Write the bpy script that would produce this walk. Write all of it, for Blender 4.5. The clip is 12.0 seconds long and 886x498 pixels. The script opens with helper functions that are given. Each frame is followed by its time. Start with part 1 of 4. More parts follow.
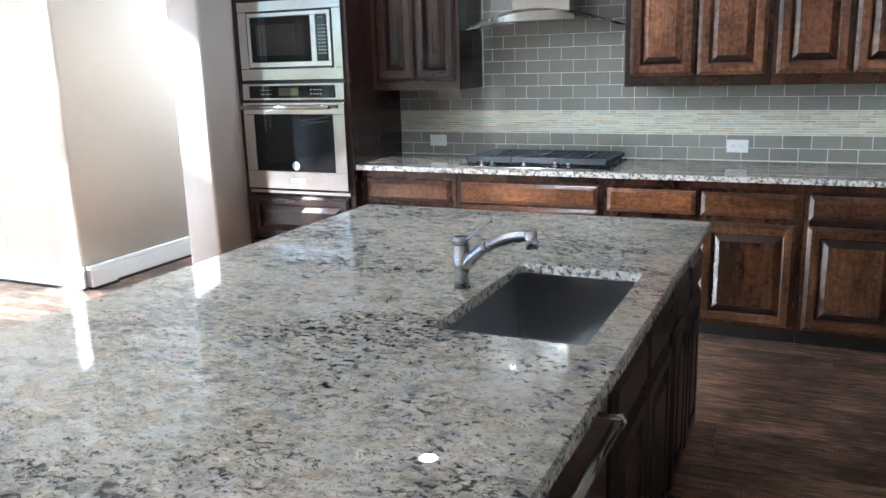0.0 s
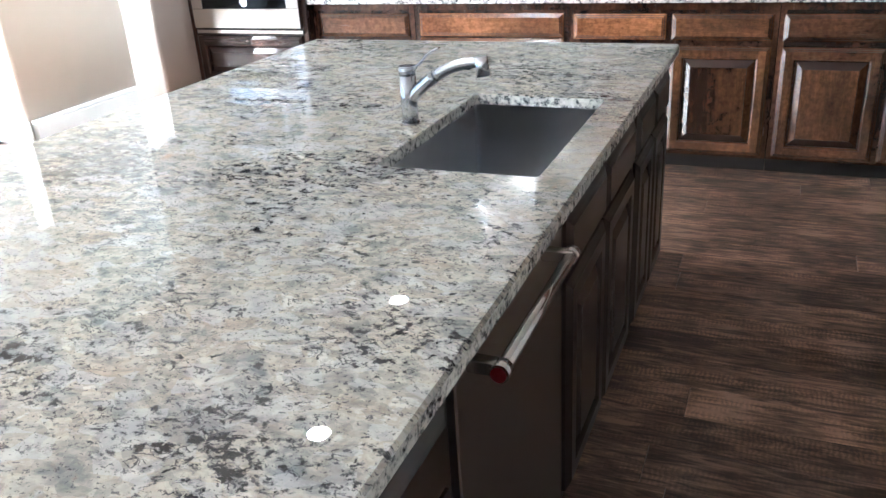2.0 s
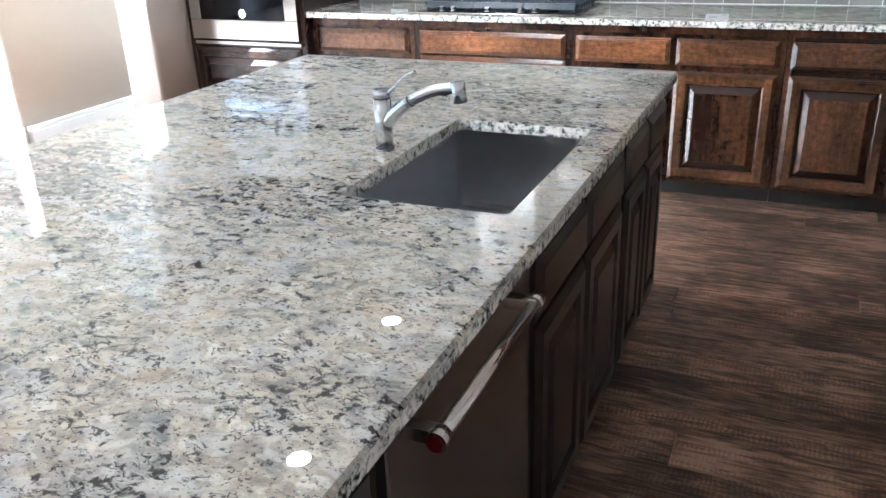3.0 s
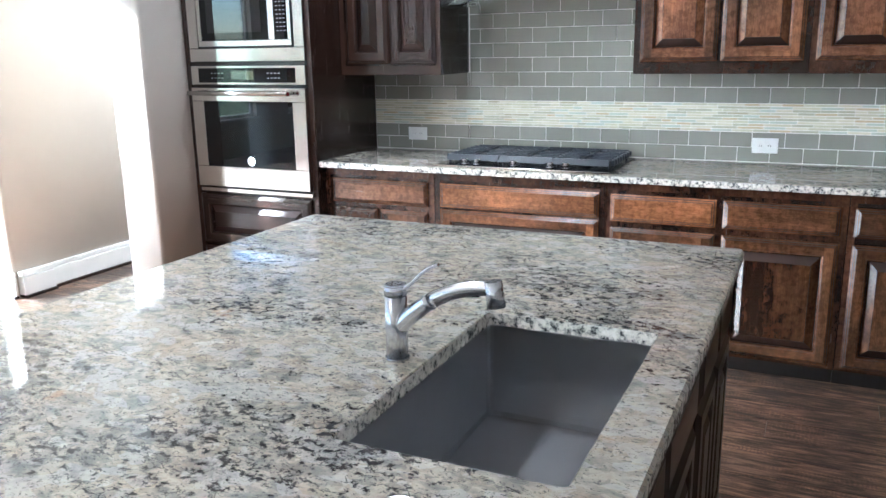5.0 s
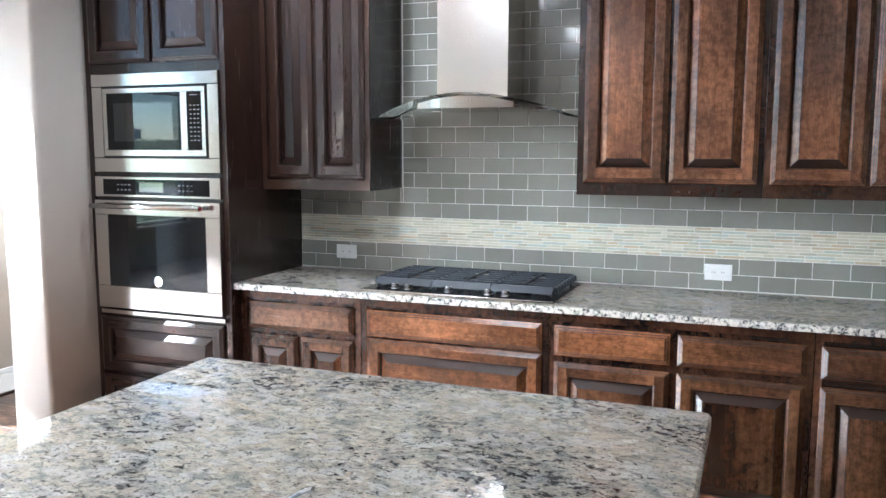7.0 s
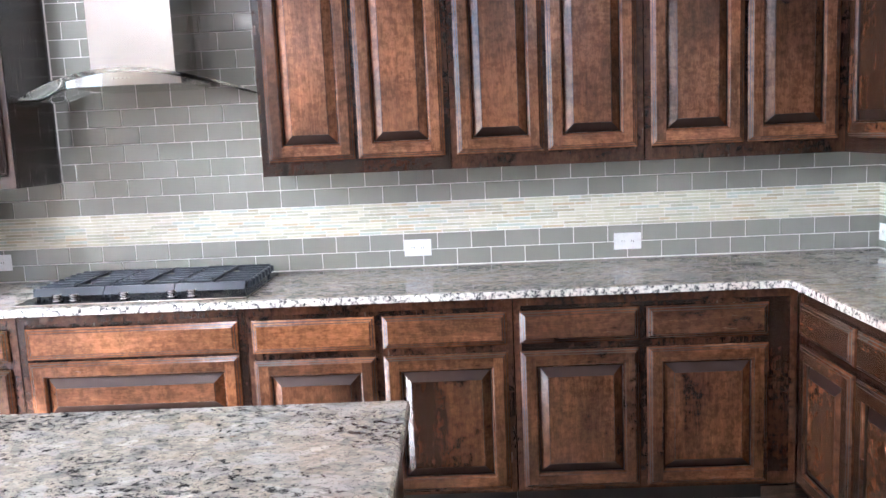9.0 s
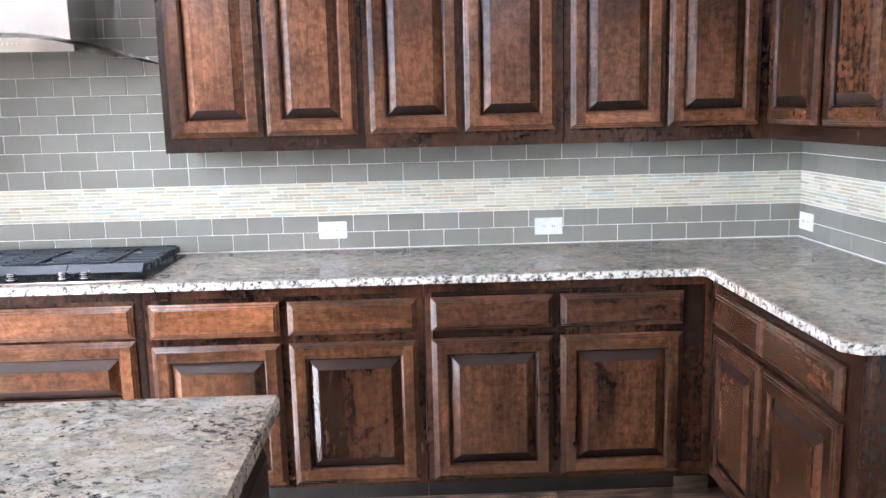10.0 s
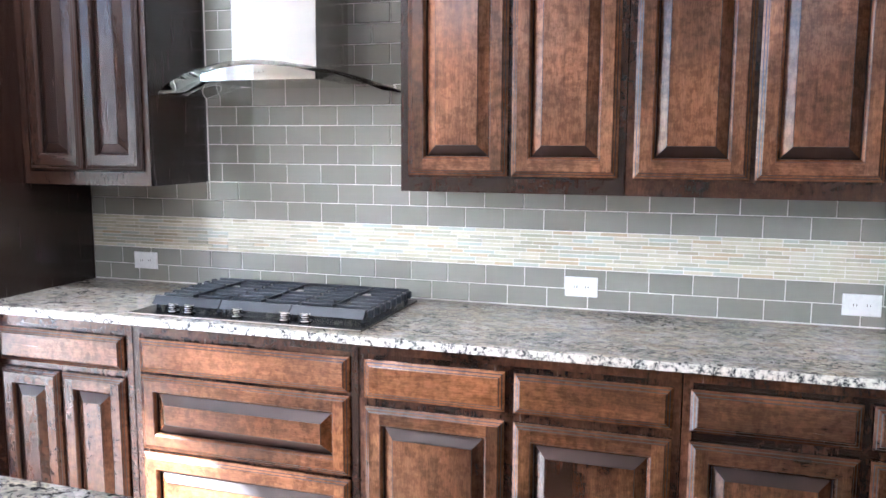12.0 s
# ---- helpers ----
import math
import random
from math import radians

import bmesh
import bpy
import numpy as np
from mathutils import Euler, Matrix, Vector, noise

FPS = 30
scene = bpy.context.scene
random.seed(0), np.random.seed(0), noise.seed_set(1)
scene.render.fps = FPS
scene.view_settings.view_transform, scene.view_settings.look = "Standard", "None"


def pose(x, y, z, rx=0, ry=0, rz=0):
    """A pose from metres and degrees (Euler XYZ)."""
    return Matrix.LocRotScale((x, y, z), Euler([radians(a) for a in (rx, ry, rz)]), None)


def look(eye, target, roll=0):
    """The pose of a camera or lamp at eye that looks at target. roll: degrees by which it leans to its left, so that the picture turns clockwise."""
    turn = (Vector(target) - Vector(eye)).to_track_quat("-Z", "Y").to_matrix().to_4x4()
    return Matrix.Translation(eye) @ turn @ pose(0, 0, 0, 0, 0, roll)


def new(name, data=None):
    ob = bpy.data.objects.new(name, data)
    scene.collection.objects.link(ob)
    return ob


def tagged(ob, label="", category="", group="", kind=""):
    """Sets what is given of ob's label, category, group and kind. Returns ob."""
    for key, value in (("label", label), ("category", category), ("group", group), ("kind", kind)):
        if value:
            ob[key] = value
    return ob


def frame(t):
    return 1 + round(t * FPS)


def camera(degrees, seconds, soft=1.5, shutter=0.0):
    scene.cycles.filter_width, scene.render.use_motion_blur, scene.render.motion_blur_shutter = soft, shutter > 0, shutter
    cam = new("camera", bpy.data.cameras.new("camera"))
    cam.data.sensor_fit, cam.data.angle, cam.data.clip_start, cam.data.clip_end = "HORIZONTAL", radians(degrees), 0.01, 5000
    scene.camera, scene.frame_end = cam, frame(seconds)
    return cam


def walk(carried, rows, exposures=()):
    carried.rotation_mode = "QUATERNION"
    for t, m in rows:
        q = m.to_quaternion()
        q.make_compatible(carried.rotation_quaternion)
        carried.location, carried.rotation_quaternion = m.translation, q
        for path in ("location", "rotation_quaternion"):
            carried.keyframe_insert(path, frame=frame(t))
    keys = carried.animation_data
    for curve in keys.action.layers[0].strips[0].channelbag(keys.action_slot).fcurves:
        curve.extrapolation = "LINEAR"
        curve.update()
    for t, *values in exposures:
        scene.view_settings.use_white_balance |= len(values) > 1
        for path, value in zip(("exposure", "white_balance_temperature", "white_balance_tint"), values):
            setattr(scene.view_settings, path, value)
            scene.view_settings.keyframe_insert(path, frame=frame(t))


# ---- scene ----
cam = camera(57.1, 12.0)
PATH = [
    (0, (-1.65, -5.081, 1.55), (-2.467, -3.314, 1.095), -1.7),
    (0.5, (-1.648, -5.059, 1.535), (-2.447, -3.31, 0.986), -2.3),
    (1, (-1.649, -5.031, 1.517), (-2.422, -3.306, 0.863), -2.6),
    (1.5, (-1.65, -5.001, 1.5), (-2.397, -3.302, 0.754), -2.9),
    (2, (-1.635, -4.945, 1.487), (-2.366, -3.273, 0.669), -3.6),
    (2.5, (-1.598, -4.868, 1.486), (-2.335, -3.207, 0.651), -3.2),
    (2.7, (-1.583, -4.842, 1.485), (-2.329, -3.177, 0.664), -2.7),
    (4.3, (-1.762, -4.513, 1.497), (-2.554, -2.783, 0.88), -0.7),
    (4.5, (-1.786, -4.478, 1.5), (-2.581, -2.735, 0.926), -0.8),
    (5, (-1.814, -4.366, 1.506), (-2.637, -2.608, 1.024), -1.0),
    (5.5, (-1.823, -4.228, 1.516), (-2.688, -2.468, 1.122), -0.3),
    (6, (-1.832, -4.127, 1.518), (-2.721, -2.365, 1.198), -0.0),
    (6.5, (-1.859, -4.054, 1.525), (-2.696, -2.258, 1.254), -0.0),
    (7, (-1.908, -3.947, 1.557), (-2.628, -2.095, 1.317), 0.1),
    (7.5, (-1.948, -3.872, 1.556), (-2.503, -1.957, 1.336), -0.4),
    (7.7, (-1.95, -3.845, 1.562), (-2.421, -1.909, 1.34), -0.6),
    (8.3, (-1.920, -3.770, 1.545), (-2.205, -1.800, 1.285), -1.6),
    (9.3, (-1.791, -3.626, 1.501), (-1.79, -1.648, 1.202), -2.6),
    (9.5, (-1.738, -3.607, 1.506), (-1.723, -1.632, 1.189), -2.4),
    (10, (-1.685, -3.548, 1.491), (-1.634, -1.575, 1.163), -1.4),
    (10.5, (-1.676, -3.409, 1.483), (-1.635, -1.436, 1.159), 0.0),
    (11, (-1.673, -3.247, 1.5), (-1.715, -1.273, 1.183), 0.8),
    (11.5, (-1.661, -3.127, 1.511), (-1.942, -1.169, 1.216), 0.1),
    (12, (-1.646, -3.023, 1.537), (-2.254, -1.135, 1.275), 0.2),
]
EXPOSURES = [(0, 2.45, 5050, 6), (2.0, 3.1, 5100, 6), (5.0, 2.85, 5050, 6), (6.5, 2.7, 5100, 6), (8.5, 3.3, 5250, 16), (11, 3.38, 5200, 14), (12, 3.28, 5200, 14)]
walk(cam, [(t, look(eye, target, roll)) for t, eye, target, roll in PATH], EXPOSURES)

# ---- world, sun, lamps ----
SUN = Vector((1.0, 0.66, -0.59)).normalized()
sun_up = math.asin(-SUN.z)
world = bpy.data.worlds.new("sky")
scene.world = world
world.use_nodes = True
wn = world.node_tree
sky = wn.nodes.new("ShaderNodeTexSky")
sky.sky_type, sky.sun_disc = "NISHITA", False
sky.dust_density, sky.ozone_density = 0.0, 3.0
sky.sun_elevation = sun_up
sky.sun_rotation = math.atan2(-SUN.x, -SUN.y)
wn.nodes["Background"].inputs[1].default_value = 0.068
wn.links.new(sky.outputs[0], wn.nodes["Background"].inputs[0])
sun = new("sun", bpy.data.lights.new("sun", "SUN"))
sun.data.energy, sun.data.angle, sun.data.color = 5.0, radians(0.6), (1.0, 0.93, 0.82)
sun.matrix_world = look((-12, -8, 7), Vector((-12, -8, 7)) + SUN)

CEIL = 4.8
KITCHEN_CEIL = 2.75
WEST = -9.5
SOUTH = -10.6


# Area lamp that fills in light from an added opening.
def fill_lamp(name, m, w, h, power):
    lamp = new(name, bpy.data.lights.new(name, "AREA"))
    lamp.data.shape, lamp.data.size, lamp.data.size_y = "RECTANGLE", w, h
    lamp.data.energy, lamp.data.color = power, (1.0, 0.95, 0.86)
    lamp.matrix_world = m
    return lamp


# ---- materials ----
class Graph:
    def __init__(self, name):
        self.m = bpy.data.materials.new(name)
        self.m.use_nodes = True
        self.t = self.m.node_tree
        self.b = self.t.nodes["Principled BSDF"]

    def node(self, kind, ins=(), **attrs):
        n = self.t.nodes.new("ShaderNode" + kind)
        for k, v in attrs.items():
            setattr(n, k, v)
        for k, v in dict(ins).items():
            self.put(n.inputs[k], v)
        return n

    def put(self, sock, v):
        if isinstance(v, bpy.types.NodeSocket):
            self.t.links.new(v, sock)
        else:
            sock.default_value = v

    def coords(self, scale=(1, 1, 1), rot=(0, 0, 0), kind="Object", shift=True):
        c = self.node("TexCoord")
        v = c.outputs[kind]
        if shift:
            oi = self.node("ObjectInfo")
            mul = self.node("Math", {0: oi.outputs["Random"], 1: 37.0}, operation="MULTIPLY")
            v = self.node("VectorMath", {0: v, 1: mul.outputs[0]}, operation="ADD").outputs[0]
        mp = self.node("Mapping", {"Vector": v, "Scale": scale, "Rotation": rot})
        return mp.outputs[0]

    def noise(self, vec, scale, detail=4.0, rough=0.55, dist=0.0):
        return self.node("TexNoise", {"Vector": vec, "Scale": scale, "Detail": detail, "Roughness": rough, "Distortion": dist}).outputs["Fac"]

    def ramp(self, fac, stops, mode="LINEAR"):
        r = self.node("ValToRGB", {"Fac": fac})
        r.color_ramp.interpolation = mode
        els = r.color_ramp.elements
        while len(els) < len(stops):
            els.new(0.5)
        for e, (p, c) in zip(els, stops):
            e.position = p
            e.color = (*c, 1) if len(c) == 3 else c
        return r.outputs["Color"]

    def mix(self, fac, a, b, blend="MIX"):
        n = self.node("Mix", data_type="RGBA", blend_type=blend)
        self.put(n.inputs[0], fac)
        for i, v in ((6, a), (7, b)):
            self.put(n.inputs[i], (*v, 1) if isinstance(v, tuple) and len(v) == 3 else v)
        return n.outputs[2]

    def math(self, op, a, b=0.0):
        return self.node("Math", {0: a, 1: b}, operation=op).outputs[0]

    def bump(self, height, strength=0.2, distance=0.002):
        n = self.node("Bump", {"Height": height, "Strength": strength, "Distance": distance})
        self.put(self.b.inputs["Normal"], n.outputs[0])

    def set(self, **kw):
        for k, v in kw.items():
            self.put(self.b.inputs[k.replace("_", " ")], (*v, 1) if isinstance(v, tuple) and len(v) == 3 else v)
        return self.m


def plain(name, col, rough=0.5, metal=0.0, vary=0.06, scale=6.0, bump=0.0, **kw):
    g = Graph(name)
    v = g.coords()
    n = g.noise(v, scale)
    c = g.ramp(n, [(0.3, tuple(x * (1 - vary) for x in col)), (0.7, tuple(min(1, x * (1 + vary)) for x in col))])
    r = g.math("MULTIPLY_ADD", g.noise(v, scale * 7), 0.12)
    g.t.nodes[-1].inputs[2].default_value = rough - 0.06
    g.set(Base_Color=c, Roughness=r, Metallic=metal, **kw)
    if bump:
        g.bump(g.noise(v, 160.0, 3.0), bump, 0.001)
    return g.m


def granite():
    g = Graph("granite")
    v = g.coords(shift=False)
    warp = g.node("TexNoise", {"Vector": v, "Scale": 9.0, "Detail": 3.0})
    off = g.node("VectorMath", {0: warp.outputs["Color"], 1: (0.5, 0.5, 0.5)}, operation="SUBTRACT").outputs[0]
    off = g.node("VectorMath", {0: off, 3: 0.035}, operation="SCALE").outputs[0]
    wv = g.node("VectorMath", {0: v, 1: off}, operation="ADD").outputs[0]
    st = g.node("Mapping", {"Vector": wv, "Scale": (1.0, 1.35, 1.0), "Rotation": (0, 0, radians(24))}).outputs[0]
    mid = g.noise(st, 15.0, 5.0, 0.62, 0.4)
    base = g.ramp(mid, [(0.34, (0.30, 0.31, 0.30)), (0.42, (0.46, 0.45, 0.40)), (0.50, (0.62, 0.585, 0.50)), (0.57, (0.50, 0.46, 0.385)), (0.64, (0.72, 0.70, 0.64))])
    cells = g.node("TexVoronoi", {"Vector": st, "Scale": 55.0, "Randomness": 1.0})
    grain = g.ramp(g.node("SeparateColor", {0: cells.outputs["Color"]}).outputs[0], [(0.0, (0.62, 0.64, 0.62)), (0.5, (1.0, 0.98, 0.92)), (1.0, (1.16, 1.12, 1.02))])
    col = g.mix(0.75, base, grain, "MULTIPLY")
    tan = g.ramp(g.noise(st, 6.5, 3.0), [(0.56, (0, 0, 0)), (0.70, (1, 1, 1))])
    col = g.mix(g.math("MULTIPLY", tan, 0.45), col, (0.50, 0.36, 0.22))
    blue = g.ramp(g.noise(wv, 5.0, 4.0), [(0.55, (0, 0, 0)), (0.68, (1, 1, 1))])
    col = g.mix(g.math("MULTIPLY", blue, 0.3), col, (0.46, 0.51, 0.53))
    big = g.math("SUBTRACT", g.noise(st, 2.6, 4.0, 0.6), 0.5)
    crystal = g.node("TexVoronoi", {"Vector": g.node("Mapping", {"Vector": wv, "Scale": (0.75, 1.25, 1.0), "Rotation": (0, 0, radians(24))}).outputs[0], "Scale": 27.0}, feature="F1")
    white = g.ramp(g.node("SeparateColor", {0: crystal.outputs["Color"]}).outputs[1], [(0.70, (0, 0, 0)), (0.76, (1, 1, 1))])
    col = g.mix(g.math("MULTIPLY", white, 0.5), col, (0.66, 0.655, 0.62))
    cloudg = g.ramp(g.math("ADD", g.noise(st, 13.0, 6.0, 0.72), g.math("MULTIPLY", big, 0.35)), [(0.53, (0, 0, 0)), (0.62, (1, 1, 1))])
    col = g.mix(g.math("MULTIPLY", cloudg, 0.50), col, (0.20, 0.21, 0.215))
    jag = g.node("TexNoise", {"Vector": v, "Scale": 55.0, "Detail": 3.0, "Roughness": 0.6})
    joff = g.node("VectorMath", {0: g.node("VectorMath", {0: jag.outputs["Color"], 1: (0.5, 0.5, 0.5)}, operation="SUBTRACT").outputs[0], 3: 0.020}, operation="SCALE").outputs[0]
    jv = g.node("VectorMath", {0: st, 1: joff}, operation="ADD").outputs[0]
    fk = g.noise(jv, 44.0, 6.0, 0.70)
    dens = g.math("MULTIPLY", big, 0.42)
    halo = g.ramp(g.math("ADD", fk, dens), [(0.550, (0, 0, 0)), (0.590, (1, 1, 1))])
    col = g.mix(g.math("MULTIPLY", halo, 0.50), col, (0.15, 0.16, 0.17))
    sv = g.node("Mapping", {"Vector": jv, "Scale": (1.0, 2.1, 1.0), "Rotation": (0, 0, radians(-31))}).outputs[0]
    line = g.ramp(g.node("TexVoronoi", {"Vector": sv, "Scale": 26.0}, feature="DISTANCE_TO_EDGE").outputs["Distance"], [(0.018, (1, 1, 1)), (0.05, (0, 0, 0))])
    where = g.ramp(g.math("ADD", g.noise(v, 24.0, 4.0, 0.65), g.math("MULTIPLY", big, 0.3)), [(0.565, (0, 0, 0)), (0.60, (1, 1, 1))])
    col = g.mix(g.math("MULTIPLY", g.math("MULTIPLY", line, where), 0.85), col, (0.03, 0.03, 0.038))
    fleck = g.ramp(g.math("ADD", fk, dens), [(0.602, (0, 0, 0)), (0.622, (1, 1, 1))])
    col = g.mix(g.math("MULTIPLY", fleck, 0.95), col, (0.018, 0.019, 0.025))
    small = g.ramp(g.noise(jv, 120.0, 3.0, 0.6), [(0.60, (0, 0, 0)), (0.63, (1, 1, 1))])
    col = g.mix(g.math("MULTIPLY", small, 0.8), col, (0.07, 0.07, 0.08))
    rust = g.ramp(g.noise(wv, 8.0, 4.0, 0.6), [(0.685, (0, 0, 0)), (0.74, (1, 1, 1))])
    col = g.mix(g.math("MULTIPLY", rust, 0.5), col, (0.42, 0.23, 0.12))
    col = g.mix(1.0, col, (0.77, 0.755, 0.765), "MULTIPLY")
    g.set(Base_Color=col, Roughness=0.0, IOR=1.8)
    return g.m


def granite_edge():
    g = Graph("granite_edge")
    v = g.coords(shift=False)
    mid = g.noise(v, 62.0, 5.0, 0.72)
    col = g.ramp(mid, [(0.385, (0.03, 0.035, 0.04)), (0.44, (0.30, 0.30, 0.29)), (0.52, (0.66, 0.64, 0.58)), (0.7, (0.82, 0.80, 0.76))])
    g.set(Base_Color=col, Roughness=0.22)
    g.bump(g.noise(v, 120.0, 3.0), 0.6, 0.003)
    return g.m


def stained(name, along, deep, light, rough=0.24, amber=1.0, coat=0.35, wild=1.0):
    """Knotty alder with a dark glaze; the grain runs along one axis."""
    g = Graph(name)
    s = {"x": (0.09, 1, 1), "y": (1, 0.09, 1), "z": (1, 1, 0.09)}[along]
    base = g.coords()
    gv = g.node("Mapping", {"Vector": base, "Scale": s}).outputs[0]
    cloud = g.node("Mapping", {"Vector": base, "Scale": tuple(0.35 + 0.65 * k for k in s)}).outputs[0]
    grain = g.noise(gv, 46.0, 6.0, 0.62, 0.35)
    fine = g.noise(gv, 190.0, 3.0, 0.6)
    blot = g.noise(cloud, 5.0, 4.0, 0.52, 0.25)
    tone = g.math("ADD", g.math("MULTIPLY", blot, 0.8), g.math("MULTIPLY", grain, 0.35))
    tone = g.math("ADD", tone, g.math("MULTIPLY", fine, 0.12))
    mid = tuple((a + b) / 2.2 for a, b in zip(deep, light))
    col = g.ramp(tone, [(0.42, deep), (0.62, mid), (0.76, light)])
    oi = g.node("ObjectInfo").outputs["Random"]
    bright = g.ramp(oi, [(0.0, (0.62, 0.58, 0.56)), (0.5, (1.0, 1.0, 1.0)), (1.0, (1.3 * amber, 1.24 * amber, 1.16 * amber))])
    col = g.mix(1.0, col, bright, "MULTIPLY")
    figure = g.ramp(g.noise(g.node("Mapping", {"Vector": base, "Scale": tuple(0.35 if k == 1 else 0.8 for k in s)}).outputs[0], 60.0, 4.0, 0.65), [(0.49, (1, 1, 1)), (0.55, (0.62, 0.56, 0.53)), (0.62, (0.50, 0.45, 0.42))])
    fmask = g.ramp(g.noise(base, 2.6, 2.0), [(0.46, (0, 0, 0)), (0.6, (1, 1, 1))])
    col = g.mix(g.math("MULTIPLY", fmask, 0.36 * wild), col, figure, "MULTIPLY")
    knots = g.node("TexVoronoi", {"Vector": cloud, "Scale": 3.2}).outputs["Distance"]
    kn = g.ramp(knots, [(0.015, (0.2, 0.16, 0.14)), (0.06, (1, 1, 1))])
    col = g.mix(0.5 * wild, col, kn, "MULTIPLY")
    pores = g.ramp(g.noise(g.node("Mapping", {"Vector": base, "Scale": s}).outputs[0], 420.0, 2.0, 0.6), [(0.42, (0.62, 0.58, 0.56)), (0.55, (1.06, 1.06, 1.06))])
    col = g.mix(0.5 * (0.3 + 0.7 * wild), col, pores, "MULTIPLY")
    mott = g.ramp(g.noise(base, 34.0, 6.0, 0.7), [(0.42, (0.60, 0.55, 0.52)), (0.56, (1.22, 1.20, 1.16))])
    col = g.mix(min(1.0, 0.65 * wild), col, mott, "MULTIPLY")
    g.set(Base_Color=col, Roughness=g.math("MULTIPLY_ADD", grain, 0.18 * wild), Coat_Weight=coat, Coat_Roughness=0.22)
    for n in g.t.nodes:
        if n.type == "MATH" and n.operation == "MULTIPLY_ADD":
            n.inputs[2].default_value = rough - 0.09 * wild
    if wild > 0.5:
        g.bump(grain, 0.05 * wild ** 2, 0.001)
    return g.m


def floor_wood():
    g = Graph("hand_scraped_floor")
    base = g.coords()
    gv = g.node("Mapping", {"Vector": base, "Scale": (0.12, 1, 1)}).outputs[0]
    grain = g.noise(gv, 55.0, 5.0, 0.65, 0.8)
    blot = g.noise(base, 3.0, 4.0, 0.6)
    saw = g.node("TexWave", {"Vector": base, "Scale": 21.0, "Distortion": 9.0, "Detail": 4.0, "Detail Scale": 1.4, "Detail Roughness": 0.65}, wave_type="BANDS", bands_direction="X").outputs["Fac"]
    sawm = g.ramp(g.noise(gv, 12.0, 5.0, 0.65), [(0.47, (0, 0, 0)), (0.62, (1, 1, 1))])
    tone = g.math("ADD", g.math("MULTIPLY", grain, 0.6), g.math("MULTIPLY", blot, 0.45))
    col = g.ramp(tone, [(0.43, (0.026, 0.017, 0.013)), (0.50, (0.090, 0.056, 0.040)), (0.55, (0.185, 0.117, 0.080)), (0.63, (0.37, 0.24, 0.165))])
    marks = g.mix(saw, (0.55, 0.55, 0.56), (1.45, 1.36, 1.28))
    col = g.mix(g.math("MULTIPLY", sawm, 0.8), col, marks, "MULTIPLY")
    oi = g.node("ObjectInfo").outputs["Random"]
    col = g.mix(1.0, col, g.ramp(oi, [(0, (0.72, 0.7, 0.7)), (1, (1.4, 1.34, 1.28))]), "MULTIPLY")
    g.set(Base_Color=col, Roughness=0.38)
    g.bump(g.math("ADD", grain, g.math("MULTIPLY", saw, 0.35)), 0.35, 0.002)
    return g.m


def paint(name, col, rough=0.6):
    g = Graph(name)
    v = g.coords(shift=False)
    c = g.ramp(g.noise(v, 1.3, 3.0), [(0.3, tuple(x * 0.97 for x in col)), (0.7, tuple(min(1, x * 1.02) for x in col))])
    g.set(Base_Color=c, Roughness=rough)
    g.bump(g.noise(v, 85.0, 4.0, 0.6), 0.22, 0.0015)
    return g.m


def tile_glass():
    g = Graph("grey_glass_tile")
    oi = g.node("ObjectInfo").outputs["Random"]
    c = g.ramp(oi, [(0, (0.240, 0.242, 0.212)), (0.5, (0.262, 0.265, 0.234)), (1, (0.286, 0.289, 0.258))])
    v = g.coords()
    c = g.mix(g.math("MULTIPLY", g.noise(v, 9.0), 0.25), c, (0.34, 0.345, 0.315))
    g.set(Base_Color=c, Roughness=0.14, IOR=1.55, Coat_Weight=0.45, Coat_Roughness=0.07)
    g.bump(g.noise(v, 14.0, 2.0), 0.06, 0.002)
    return g.m


def mosaic_glass():
    g = Graph("mosaic_strips")
    ri = g.node("NewGeometry").outputs["Random Per Island"]
    c = g.ramp(ri, [(0.0, (0.64, 0.67, 0.60)), (0.22, (0.78, 0.79, 0.70)), (0.45, (0.62, 0.72, 0.74)), (0.58, (0.82, 0.82, 0.75)), (0.80, (0.70, 0.61, 0.47)), (0.87, (0.74, 0.75, 0.68)), (0.95, (0.56, 0.54, 0.44))], "CONSTANT")
    v = g.coords(shift=False)
    c = g.mix(0.35, c, g.ramp(g.noise(v, 30.0, 3.0), [(0.3, (0.75, 0.72, 0.62)), (0.7, (1.0, 1.0, 1.0))]), "MULTIPLY")
    c = g.mix(1.0, c, (0.83, 0.80, 0.71), "MULTIPLY")
    g.set(Base_Color=c, Roughness=g.ramp(ri, [(0, (0.08,) * 3), (0.5, (0.3,) * 3)]), Coat_Weight=0.5, Coat_Roughness=0.08)
    return g.m


def brushed(name, col, rough, axis="z"):
    g = Graph(name)
    v = g.coords(scale={"x": (2, 300, 300), "z": (300, 300, 2), "y": (300, 2, 300)}[axis])
    n = g.noise(v, 1.0, 3.0)
    big = g.noise(g.coords(), 4.0, 2.0)
    g.set(Base_Color=col, Metallic=1.0)
    r = g.math("ADD", g.math("ADD", g.math("MULTIPLY", n, 0.10), g.math("MULTIPLY", big, 0.06)), rough - 0.08)
    g.put(g.b.inputs["Roughness"], g.math("MULTIPLY_ADD", r, 0.45))
    g.t.nodes[-1].inputs[2].default_value = rough * 0.55
    g.bump(n, 0.01, 0.0003)
    return g.m


def clear(name, tint=(0.85, 0.95, 0.92), rough=0.0):
    g = Graph(name)
    g.set(Base_Color=tint, Roughness=rough, Transmission_Weight=1.0, IOR=1.45)
    return g.m


